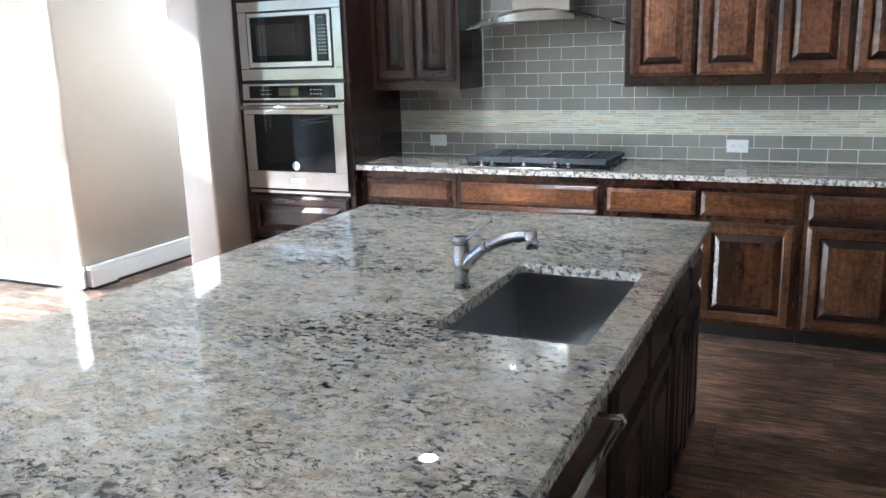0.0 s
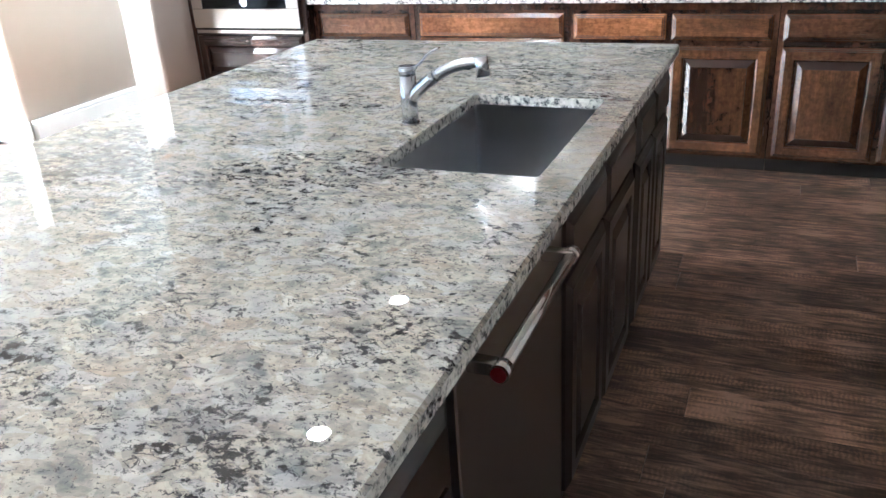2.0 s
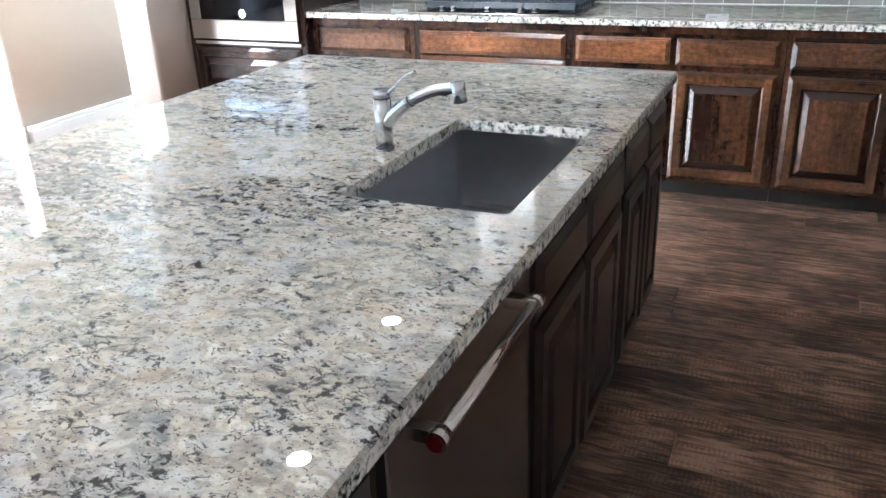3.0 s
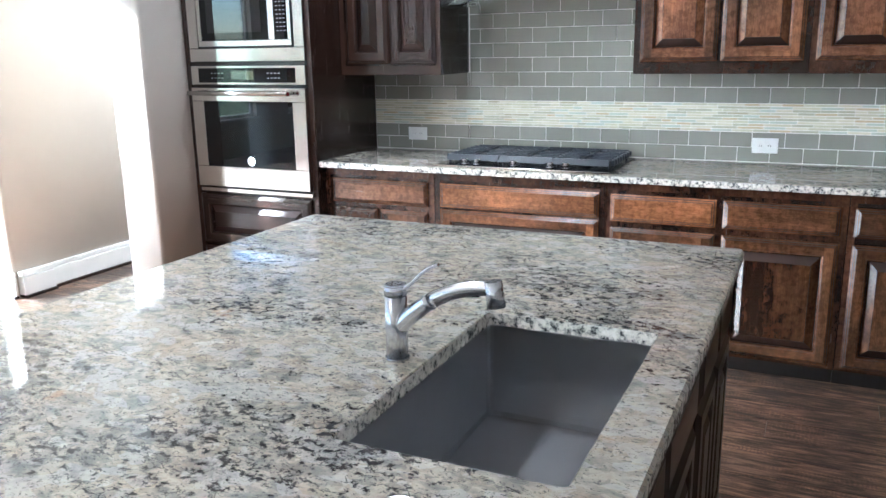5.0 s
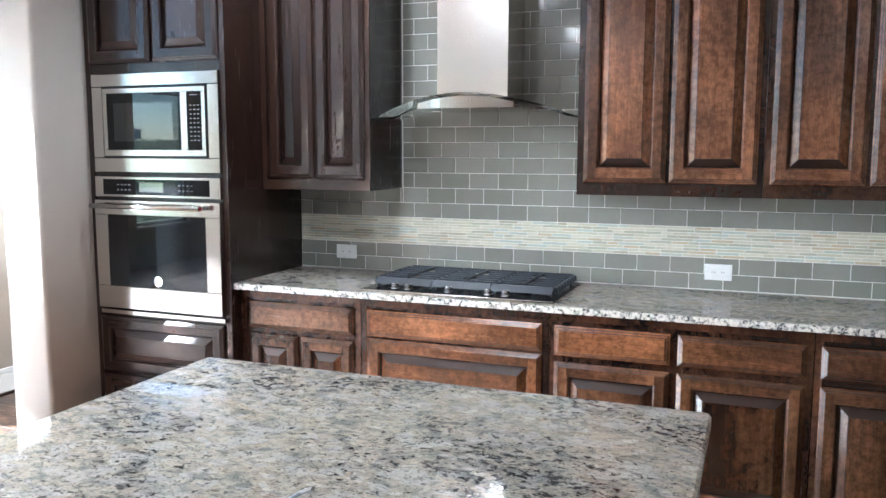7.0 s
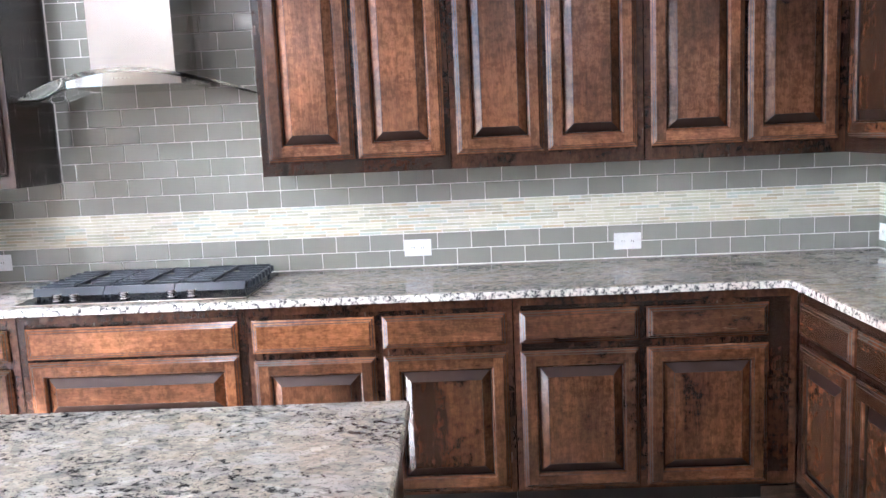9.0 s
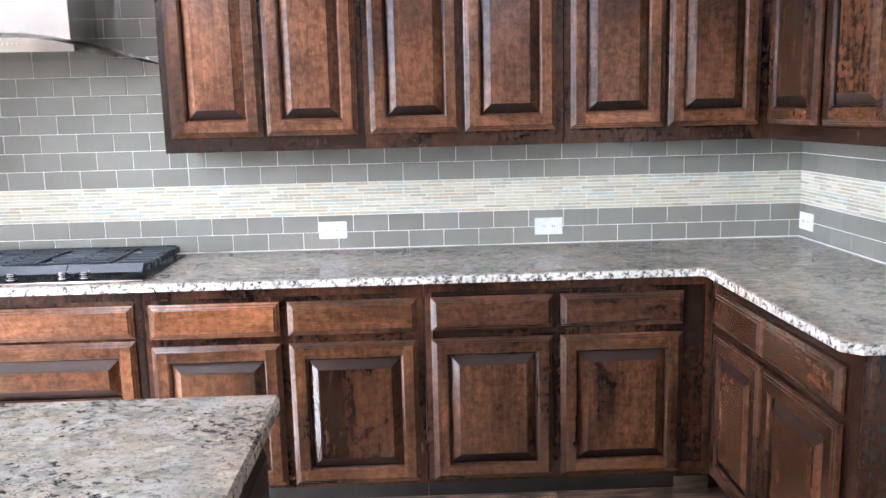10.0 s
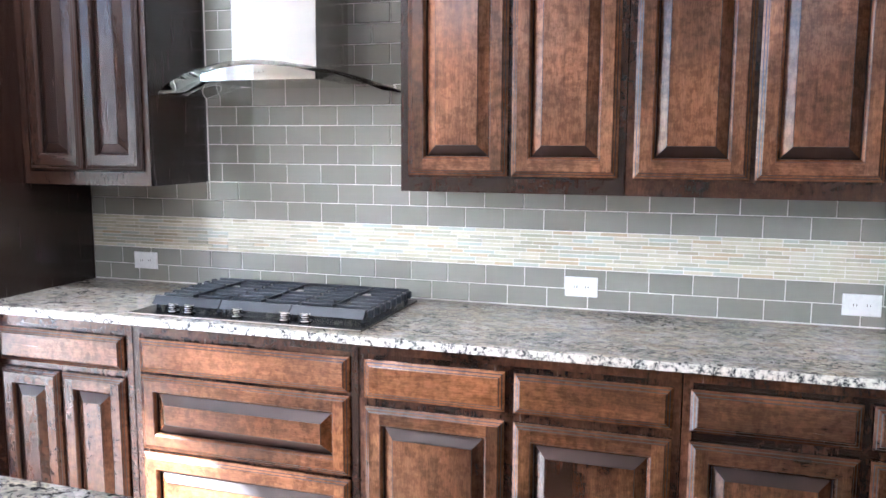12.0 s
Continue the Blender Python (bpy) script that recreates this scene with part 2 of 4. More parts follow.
def brick_mat():
    g = Graph("red_brick")
    c = g.ramp(g.node("ObjectInfo").outputs["Random"], [(0, (0.16, 0.05, 0.035)), (0.6, (0.27, 0.085, 0.05)), (1, (0.34, 0.14, 0.09))])
    v = g.coords()
    c = g.mix(0.5, c, g.ramp(g.noise(v, 25.0), [(0.3, (0.6, 0.6, 0.6)), (0.7, (1.1, 1.1, 1.1))]), "MULTIPLY")
    g.set(Base_Color=c, Roughness=0.85)
    g.bump(g.noise(v, 90.0), 0.5, 0.003)
    return g.m


M_GRAN, M_EDGE = granite(), granite_edge()
DEEP, LIGHT = (0.036, 0.0160, 0.010), (0.155, 0.071, 0.036)
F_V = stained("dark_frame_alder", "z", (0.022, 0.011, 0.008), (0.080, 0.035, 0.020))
W_V, W_H = stained("stained_alder_upright", "z", DEEP, LIGHT), stained("stained_alder_level", "x", DEEP, LIGHT)
W_Y = stained("stained_alder_along", "y", DEEP, LIGHT)
A_V, A_H = stained("amber_alder_upright", "z", (0.085, 0.033, 0.015), (0.29, 0.122, 0.052)), stained("amber_alder_level", "x", (0.085, 0.033, 0.015), (0.29, 0.122, 0.052))
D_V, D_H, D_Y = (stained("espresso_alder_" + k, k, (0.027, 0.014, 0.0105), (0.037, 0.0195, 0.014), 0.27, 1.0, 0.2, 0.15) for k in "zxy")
# Lighter copy of the alder; the stronger light on the uppers is coloured in.
U_V, U_H = (stained("lit_wall_unit_alder_" + k, k, (0.066, 0.029, 0.0175), (0.285, 0.128, 0.064), 0.22, 1.0, 0.6) for k in "zx")
K_V, K_H = (stained("deep_brown_alder_" + k, k, (0.030, 0.013, 0.008), (0.175, 0.078, 0.036), 0.24, 1.0, 0.35, 1.0) for k in "zx")
# Near-black copy of the espresso wood; the island's shaded side is in the colour.
I_V, I_H = (stained("shaded_island_alder_" + k, k, (0.010, 0.0065, 0.0055), (0.020, 0.0115, 0.009), 0.30, 1.0, 0.12, 0.2) for k in "zx")
# Shade of the panels' top and bottom bevels, put into a darker colour.
M_BEVEL_SHADE = plain("shaded_bevel_wood", (0.030, 0.014, 0.010), 0.36, vary=0.25, Coat_Weight=0.12, Coat_Roughness=0.25)
M_GLAZE = plain("dark_glaze_line", (0.010, 0.006, 0.005), 0.35, vary=0.2)
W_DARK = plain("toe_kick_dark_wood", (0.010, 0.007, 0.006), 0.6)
M_FLOOR = floor_wood()
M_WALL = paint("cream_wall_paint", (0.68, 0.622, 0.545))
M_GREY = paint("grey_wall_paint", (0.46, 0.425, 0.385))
M_TRIM = plain("white_trim_paint", (0.80, 0.80, 0.79), 0.3, vary=0.02)
M_CEIL = paint("white_ceiling_paint", (0.78, 0.77, 0.74), 0.8)
M_TILE, M_MOS = tile_glass(), mosaic_glass()
M_GROUT = plain("pale_grout", (0.82, 0.81, 0.78), 0.85, vary=0.08, scale=30.0)
M_STEEL = brushed("brushed_steel", (0.62, 0.60, 0.57), 0.24, "z")
M_STEELX = brushed("brushed_steel_level", (0.62, 0.60, 0.57), 0.15, "x")
M_SINK = plain("sink_steel", (0.41, 0.41, 0.42), 0.32, 1.0, vary=0.04)
M_NICKEL = Graph("satin_nickel").set(Base_Color=(0.60, 0.62, 0.66), Metallic=1.0, Roughness=0.21)
M_DARKSTEEL = brushed("black_stainless", (0.30, 0.28, 0.27), 0.32, "z")
M_TRAY = brushed("dark_reflective_tray", (0.12, 0.11, 0.105), 0.18, "x")
M_CHROME = plain("chrome", (0.8, 0.8, 0.8), 0.08, 1.0, vary=0.01)
M_BLACKGLASS = Graph("black_glass").set(Base_Color=(0.006, 0.007, 0.008), Roughness=0.008, IOR=1.42)
M_MESHGLASS = Graph("mirrored_mesh_glass").set(Base_Color=(0.012, 0.013, 0.014), Roughness=0.008, IOR=1.75)
M_SCREEN = Graph("display_glass").set(Base_Color=(0.035, 0.045, 0.020), Roughness=0.02, IOR=2.2)
M_IRON = plain("black_enamel_iron", (0.020, 0.026, 0.036), 0.42, vary=0.15, bump=0.2)
M_BLACK = plain("black_plastic", (0.012, 0.012, 0.013), 0.35)
M_WHITE = plain("white_plastic", (0.82, 0.83, 0.84), 0.28, vary=0.01)
M_RED = plain("red_medallion", (0.07, 0.004, 0.006), 0.22)
M_PRINT = plain("grey_print", (0.22, 0.23, 0.24), 0.5)
M_GLASS = clear("hood_glass", (0.93, 0.98, 0.965), 0.0)
M_PANE = clear("window_glass", (1, 1, 1))
M_BRICK = brick_mat()
M_MORTAR = plain("mortar", (0.35, 0.33, 0.30), 0.9)
M_GRASS = plain("lawn", (0.09, 0.19, 0.04), 0.9, vary=0.35, scale=2.0)
M_LEAF = plain("tree_leaves", (0.035, 0.06, 0.02), 0.8, vary=0.3)
M_BARK = plain("tree_bark", (0.10, 0.08, 0.06), 0.9, vary=0.3)
M_FAR = plain("pale_siding", (0.50, 0.50, 0.50), 0.7)
M_ROAD = plain("concrete_drive", (0.40, 0.39, 0.37), 0.8)
M_LAMP = Graph("lamp_glow").set(Base_Color=(1.0, 0.95, 0.85), Emission_Color=(1.0, 0.94, 0.85), Emission_Strength=105.0)


# ---- mesh helpers ----
def finish(bm, name, mats, parent=None, label="", smooth=False, m=None):
    bmesh.ops.recalc_face_normals(bm, faces=bm.faces)
    me = bpy.data.meshes.new(name)
    bm.to_mesh(me)
    bm.free()
    for mm in mats if isinstance(mats, (list, tuple)) else [mats]:
        me.materials.append(mm)
    if smooth:
        me.shade_auto(angle=0.6) if hasattr(me, "shade_auto") else me.polygons.foreach_set("use_smooth", [True] * len(me.polygons))
    ob = new(name, me)
    if parent:
        ob.parent = parent
    if m:
        ob.matrix_local = m
    if label:
        tagged(ob, label)
    return ob


def part(name, bm, material, parent, label="", smooth=False):
    return finish(bm, name, material, parent, label, smooth)


def thing(name, label, category, group="", m=None):
    ob = new(name)
    if m:
        ob.matrix_world = m
    return tagged(ob, label, category, group)


def structure(name, bm, mats, label, smooth=False):
    return tagged(finish(bm, name, mats, smooth=smooth), label, kind="structure")


def box(bm, x0, x1, y0, y1, z0, z1, bevel=0.0, mat=0, seg=1):
    x0, x1 = sorted((x0, x1)); y0, y1 = sorted((y0, y1)); z0, z1 = sorted((z0, z1))
    vs = [bm.verts.new((x, y, z)) for z in (z0, z1) for y in (y0, y1) for x in (x0, x1)]
    fs = [bm.faces.new([vs[i] for i in q]) for q in ((0, 2, 3, 1), (4, 5, 7, 6), (0, 1, 5, 4), (2, 6, 7, 3), (0, 4, 6, 2), (1, 3, 7, 5))]
    for f in fs:
        f.material_index = mat
    if bevel:
        es = list({e for f in fs for e in f.edges})
        out = bmesh.ops.bevel(bm, geom=es, offset=bevel, segments=seg, profile=0.5, affect="EDGES")
        for f in out["faces"]:
            f.material_index = mat
    return bm


def boxes(*rows, bevel=0.0):
    bm = bmesh.new()
    for r in rows:
        box(bm, *r, bevel=bevel)
    return bm


def cyl(bm, a, b, r0, r1=None, n=20, caps=True):
    a, b = Vector(a), Vector(b)
    r1 = r0 if r1 is None else r1
    q = (b - a).to_track_quat("Z", "Y")
    rings = []
    for p, r in ((a, r0), (b, r1)):
        rings.append([bm.verts.new(p + q @ Vector((r * math.cos(k * math.tau / n), r * math.sin(k * math.tau / n), 0))) for k in range(n)])
    for k in range(n):
        f = bm.faces.new([rings[0][k], rings[0][(k + 1) % n], rings[1][(k + 1) % n], rings[1][k]])
        f.smooth = True
    if caps:
        bm.faces.new(rings[0][::-1])
        bm.faces.new(rings[1])
    return bm


def tube(bm, pts, radii, n=16, flat=1.0, caps=True):
    """A round tube through pts in a plane; flat squeezes it upright."""
    rings = []
    pts = [Vector(p) for p in pts]
    for i, p in enumerate(pts):
        d = (pts[min(i + 1, len(pts) - 1)] - pts[max(i - 1, 0)]).normalized()
        side = d.cross(Vector((0, 0, 1)))
        side = side.normalized() if side.length > 1e-4 else Vector((0, 1, 0))
        up = side.cross(d).normalized()
        r = radii[i]
        rings.append([bm.verts.new(p + side * (r * math.cos(k * math.tau / n)) + up * (r * flat * math.sin(k * math.tau / n))) for k in range(n)])
    for a, b in zip(rings, rings[1:]):
        for k in range(n):
            f = bm.faces.new([a[k], a[(k + 1) % n], b[(k + 1) % n], b[k]])
            f.smooth = True
    if caps:
        bm.faces.new(rings[0][::-1])
        bm.faces.new(rings[-1])
    return bm


def rings(bm, x0, x1, z0, z1, steps, cap=True, side=0, level=1):
    """Rectangular rings on a front that looks to -y: steps of (inset, forward) or (inset, forward, material of the band that ends there)."""
    prev = None
    for step in steps:
        ins, fwd = step[:2]
        a, b, c, d = x0 + ins, x1 - ins, z0 + ins, z1 - ins
        cur = [bm.verts.new(p) for p in ((a, -fwd, c), (b, -fwd, c), (b, -fwd, d), (a, -fwd, d))]
        if prev:
            for k in range(4):
                f = bm.faces.new([prev[k], prev[(k + 1) % 4], cur[(k + 1) % 4], cur[k]])
                f.material_index = step[2] if len(step) > 2 else (level if k in (0, 2) else side)
        prev = cur
    if cap:
        bm.faces.new(prev).material_index = side
    return prev


def raised_door(parent, x0, x1, z0, z1, mats, label="", name="door", grain="z"):
    """A framed door with a raised field, 2 cm thick, its back on y = 0."""
    w = min(0.037, (z1 - z0) * 0.22, (x1 - x0) * 0.22)
    mats = [*mats[:2], M_GLAZE, M_BEVEL_SHADE]
    bm = bmesh.new()
    rings(bm, x0, x1, z0, z1, [(0, 0), (0, 0.0085), (0.007, 0.0125), (0.0095, 0.0138, 2), (0.0155, 0.0174), (0.0175, 0.0188, 2), (0.020, 0.0205)], cap=False)
    a, b, c, d = x0 + 0.020, x1 - 0.020, z0 + 0.020, z1 - 0.020
    y = -0.0205
    for q, mi in (((a, a + w, c, d), 0), ((b - w, b, c, d), 0), ((a + w, b - w, c, c + w), 1), ((a + w, b - w, d - w, d), 1)):
        f = bm.faces.new([bm.verts.new(p) for p in ((q[0], y, q[2]), (q[1], y, q[2]), (q[1], y, q[3]), (q[0], y, q[3]))])
        f.material_index = mi
    i = 0.020 + w
    rings(bm, x0, x1, z0, z1, [(i, 0.0205), (i + 0.0012, 0.0198, 2), (i + 0.005, 0.0175), (i + 0.0095, 0.0110), (i + 0.0100, 0.0035, 2)], cap=False)
    ob = part(name, bm, mats, parent, label)
    i += 0.0095
    bm = bmesh.new()
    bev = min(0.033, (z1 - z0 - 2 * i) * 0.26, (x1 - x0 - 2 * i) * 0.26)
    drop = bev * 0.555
    # level=3: top and bottom bevels take the painted shade.
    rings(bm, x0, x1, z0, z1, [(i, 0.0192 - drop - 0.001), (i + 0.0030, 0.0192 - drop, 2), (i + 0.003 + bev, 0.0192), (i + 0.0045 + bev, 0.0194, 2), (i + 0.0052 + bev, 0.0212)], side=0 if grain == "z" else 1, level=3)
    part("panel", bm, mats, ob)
    return ob


def slab_drawer(parent, x0, x1, z0, z1, mats, label=""):
    bm = bmesh.new()
    rings(bm, x0, x1, z0, z1, [(0, 0), (0, 0.0080), (0.007, 0.0120), (0.0100, 0.0136, 2), (0.0165, 0.0173), (0.0190, 0.0188, 2), (0.0215, 0.0205)], side=1)
    return part("drawer_front", bm, [*mats[:2], M_GLAZE], parent, label)


def cabinet(name, label, x0, x1, z0, z1, depth, m, fronts, mats, toe=0.0, group="", front_frame=True, category="cabinet", hollow=False):
    """A cabinet whose face lies on local y = 0 and whose body goes back to y = depth."""
    th = thing(name, label, category, group, m)
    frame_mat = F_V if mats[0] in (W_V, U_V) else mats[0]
    bm = bmesh.new()
    if toe:
        zt = z0 + toe
        if not hollow:
            box(bm, x0, x1, 0.002, depth, zt, z1)
        for q in ((x0, x1, 0.002, 0.020, zt, z1), (x0, x1, depth - 0.012, depth, zt, z1), (x0, x0 + 0.016, 0.0202, depth - 0.0122, zt, z1), (x1 - 0.016, x1, 0.0202, depth - 0.0122, zt, z1), (x0 + 0.0162, x1 - 0.0162, 0.0202, depth - 0.0122, zt, zt + 0.016)) if hollow else ():
            box(bm, *q)
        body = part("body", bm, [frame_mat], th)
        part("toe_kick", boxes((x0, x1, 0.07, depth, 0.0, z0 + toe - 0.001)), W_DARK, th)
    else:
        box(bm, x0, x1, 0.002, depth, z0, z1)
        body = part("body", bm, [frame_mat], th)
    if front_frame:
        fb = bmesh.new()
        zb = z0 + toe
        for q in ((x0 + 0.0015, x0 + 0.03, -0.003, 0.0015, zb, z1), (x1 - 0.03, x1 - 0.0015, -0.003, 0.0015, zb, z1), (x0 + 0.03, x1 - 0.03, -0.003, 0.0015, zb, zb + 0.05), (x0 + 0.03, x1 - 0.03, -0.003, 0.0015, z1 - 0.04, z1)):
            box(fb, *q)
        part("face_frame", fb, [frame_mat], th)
    for f in fronts:
        kind, a, b, c, d = f[:5]
        fm = f[5] if len(f) > 5 else mats
        if kind == "door":
            o = raised_door(th, a, b, c, d, fm)
        elif kind == "wide":
            o = raised_door(th, a, b, c, d, fm, name="drawer_front", grain="x")
        else:
            o = slab_drawer(th, a, b, c, d, fm)
        o.location.y = -0.0035
    return th


# ---- structure ----
def slab(bm, *q):
    return box(bm, *q)


def wall_with_holes(bm, along, at, thick, a0, a1, z0, z1, holes):
    """An upright wall with real openings: pieces round each hole (a, b, bottom, top), holes in order."""
    def put(p, q, r, s):
        if q - p > 1e-4 and s - r > 1e-4:
            if along == "x":
                box(bm, p, q, at, at + thick, r, s)
            else:
                box(bm, at, at + thick, p, q, r, s)
    cuts = sorted({a0, a1, *[h[0] for h in holes], *[h[1] for h in holes]})
    for p, q in zip(cuts, cuts[1:]):
        inside = sorted([h for h in holes if h[0] <= p + 1e-6 and h[1] >= q - 1e-6], key=lambda h: h[2])
        z = z0
        for h in inside:
            put(p, q, z, h[2])
            z = h[3]
        put(p, q, z, z1)


bm = bmesh.new()
box(bm, -11.0, 0.14, SOUTH - 0.16, 3.2, -0.16, -0.012)
structure("floor", bm, M_MORTAR, "subfloor under the wood planks")
structure("ceiling", boxes((WEST - 0.16, -5.39, SOUTH - 0.16, -1.02, CEIL, CEIL + 0.15), (-11.0, -5.39, -1.019, 3.2, CEIL, CEIL + 0.15)), M_CEIL, "white painted ceiling of the breakfast room")
structure("ceiling", boxes((-5.389, 0.14, SOUTH - 0.16, 0.14, KITCHEN_CEIL, CEIL + 0.15)), M_CEIL, "white painted lower ceiling over the kitchen")
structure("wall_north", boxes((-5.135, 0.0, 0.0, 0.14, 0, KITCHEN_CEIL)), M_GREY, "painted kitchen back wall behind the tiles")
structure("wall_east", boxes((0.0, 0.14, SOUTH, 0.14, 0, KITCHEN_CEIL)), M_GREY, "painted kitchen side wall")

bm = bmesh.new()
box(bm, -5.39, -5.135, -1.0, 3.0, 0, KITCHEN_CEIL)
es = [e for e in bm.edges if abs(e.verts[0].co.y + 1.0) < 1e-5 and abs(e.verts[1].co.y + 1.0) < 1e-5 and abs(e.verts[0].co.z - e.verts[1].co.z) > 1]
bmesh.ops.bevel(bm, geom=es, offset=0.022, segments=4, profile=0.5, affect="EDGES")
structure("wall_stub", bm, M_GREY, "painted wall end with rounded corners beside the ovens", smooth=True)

bm = bmesh.new()
box(bm, -11.0, -6.375, -1.02, 3.0, 0, CEIL)
es = [e for e in bm.edges if all(abs(v.co.y + 1.02) < 1e-5 and abs(v.co.x + 6.375) < 1e-5 for v in e.verts)]
bmesh.ops.bevel(bm, geom=es, offset=0.022, segments=4, profile=0.5, affect="EDGES")
structure("wall_hall", bm, M_WALL, "cream painted wall block with a rounded corner", smooth=True)
bm = bmesh.new()
# The opening is an addition that lets light into the hall.
wall_with_holes(bm, "x", 2.6, 0.15, -6.375, -5.39, 0, CEIL, [(-6.32, -5.52, 0.3, 3.6)])
structure("wall_hall_end", bm, M_WALL, "cream painted end wall of the hall")

# The transom at -7.74 is unseen, added to brighten the steel's reflection.
WINDOWS = [(-4.085, -2.975, 0.60, 2.845), (-4.085, -2.975, 3.36, 4.355), (-5.60, -4.485, 0.55, 4.16), (-7.00, -5.92, 0.55, 4.10), (-7.74, -7.06, 3.15, 4.10), (-8.95, -7.80, 0.55, 4.10), (-10.3, -9.30, 0.55, 4.10)]
bm = bmesh.new()
wall_with_holes(bm, "y", WEST - 0.16, 0.16, SOUTH, -1.02, 0, CEIL, WINDOWS)
structure("wall_west", bm, M_WALL, "cream painted outer wall with tall windows")
structure("wall_south", boxes((WEST - 0.16, 0.0, SOUTH - 0.16, SOUTH, 0, CEIL)), M_WALL, "cream painted wall")


def window(a0, a1, z0, z1, along, at, bars=1):
    """A white window in an opening: frame, sill, sash bar and panes."""
    w = thing("window", "white framed window with clear panes", "window")
    w["kind"] = "structure"
    def bx(bm, p, q, r, s, d0, d1):
        box(bm, *((at + d0, at + d1, p, q) if along == "y" else (p, q, at + d0, at + d1)), r, s)
    bm = bmesh.new()
    t = 0.045 if a1 - a0 > 0.5 else 0.006
    bx(bm, a0, a0 + t, z0, z1, 0.03, 0.09)
    bx(bm, a1 - t, a1, z0, z1, 0.03, 0.09)
    bx(bm, a0 + t, a1 - t, z0, z0 + t, 0.03, 0.09)
    bx(bm, a0 + t, a1 - t, z1 - t, z1, 0.03, 0.09)
    part("window_frame", bm, M_TRIM, w)
    levels = [z0 + t] + [z0 + (z1 - z0) * (k + 1) / (bars + 1) for k in range(bars)] + [z1 - t]
    for z in levels[1:-1]:
        bm = bmesh.new()
        bx(bm, a0 + t, a1 - t, z - 0.018, z + 0.018, 0.035, 0.08)
        part("sash_bar", bm, M_TRIM, w)
    bm = bmesh.new()
    bx(bm, a0 - 0.02, a1 + 0.02, z0 - 0.03, z0 - 0.001, 0.10, 0.20)
    part("window_sill", bm, M_TRIM, w)
    for p, q in zip(levels, levels[1:]):
        bm = bmesh.new()
        bx(bm, a0 + t + 0.001, a1 - t - 0.001, p + 0.019, q - 0.019, 0.055, 0.059)
        pane = part("pane", bm, M_PANE, w)
        pane.visible_shadow = False
    return w


for a, b, c, d in WINDOWS:
    window(a, b, c, d, "y", WEST - 0.16, 1 if a < -4.4 else 0)


def baseboard(name, q, grow, ax):
    """A white board with a stepped top and a brown shoe strip; grow: how it stands off the wall."""
    x0, x1, y0, y1 = q
    bm = bmesh.new()
    box(bm, x0, x1, y0, y1, 0.018, 0.135, bevel=0.002)
    if ax == "x":
        box(bm, x0, x1, y0 + (0.006 if grow < 0 else 0), y1 - (0.006 if grow > 0 else 0), 0.137, 0.168, bevel=0.004)
    else:
        box(bm, x0, x1 - 0.006, y0, y1, 0.137, 0.168, bevel=0.004)
    structure(name, bm, M_TRIM, "tall white baseboard with a stepped top")
    bm = bmesh.new()
    if ax == "x":
        box(bm, x0, x1, y0 - 0.014, y1, 0.0, 0.017)
    else:
        box(bm, x0, x1 + 0.014, y0, y1, 0.0, 0.017)
    structure("trim", bm, D_Y, "dark brown shoe strip under the baseboard")


# Unseen window and fill lamp, added to brighten the cream hall wall.
window(-6.32, -5.52, 0.3, 3.6, "x", 2.6, 1)
fill_lamp("hall_fill_light", pose(-5.92, 2.58, 1.95, -90, 0, 0), 0.78, 3.2, 30.0)
baseboard("baseboard", (WEST, -6.355, -1.042, -1.021), -1, "x")
baseboard("baseboard", (-6.374, -6.320, -1.0, -0.765), 1, "y")
baseboard("baseboard", (-6.374, -6.353, -0.763, 2.6), 1, "y")


# ---- outdoors ----
bm = bmesh.new()
rows_ = [[bm.verts.new((x, y, z)) for y in (-400, 400)] for x, z in ((-400, 4.0), (-130, 4.0), (-90, 1.7), (-45, -0.30), (400, -0.30))]
for a, b in zip(rows_, rows_[1:]):
    bm.faces.new([a[0], b[0], b[1], a[1]])
structure("ground", bm, M_GRASS, "green lawn that rises gently towards the trees")
house = thing("house", "low pale house with a grey roof among the trees", "house", "", pose(-170, -178, 4.0, 0, 0, 40))
part("wall", boxes((-11, 11, -5, 5, 0, 2.8)), M_FAR, house)
bm = bmesh.new()
e_ = [bm.verts.new(p) for p in ((-11.5, -5.6, 2.8), (11.5, -5.6, 2.8), (11.5, 5.6, 2.8), (-11.5, 5.6, 2.8), (-7.5, 0, 4.6), (7.5, 0, 4.6))]
for q in ((0, 1, 5, 4), (1, 2, 5), (2, 3, 4, 5), (3, 0, 4), (3, 2, 1, 0)):
    bm.faces.new([e_[i] for i in q])
part("roof", bm, M_ROAD, house)
pillar = tagged(new("porch_pillar"), "red brick porch pillar outside the windows", kind="structure")
part("core", boxes((-10.90, -10.44, -9.86, -9.40, -0.3, 4.6)), M_MORTAR, pillar)
for j in range(60):
    z = -0.30 + j * 0.08
    bm = bmesh.new()
    o_ = 0.115 * (j % 2)
    for k in range(3):
        p, q = -9.87 + max(0.0, k * 0.23 - o_), -9.87 + min(0.48, k * 0.23 + 0.22 - o_)
        if q - p > 0.03:
            box(bm, -10.432, -10.445, p, q, z, z + 0.068)
            box(bm, -10.91 + (p + 9.87), -10.91 + (q + 9.87), -9.392, -9.405, z, z + 0.068)
    part("brick", bm, M_BRICK, pillar)
structure("road", boxes((-30, -24, -80, 60, -0.299, -0.29)), M_ROAD, "pale concrete road")


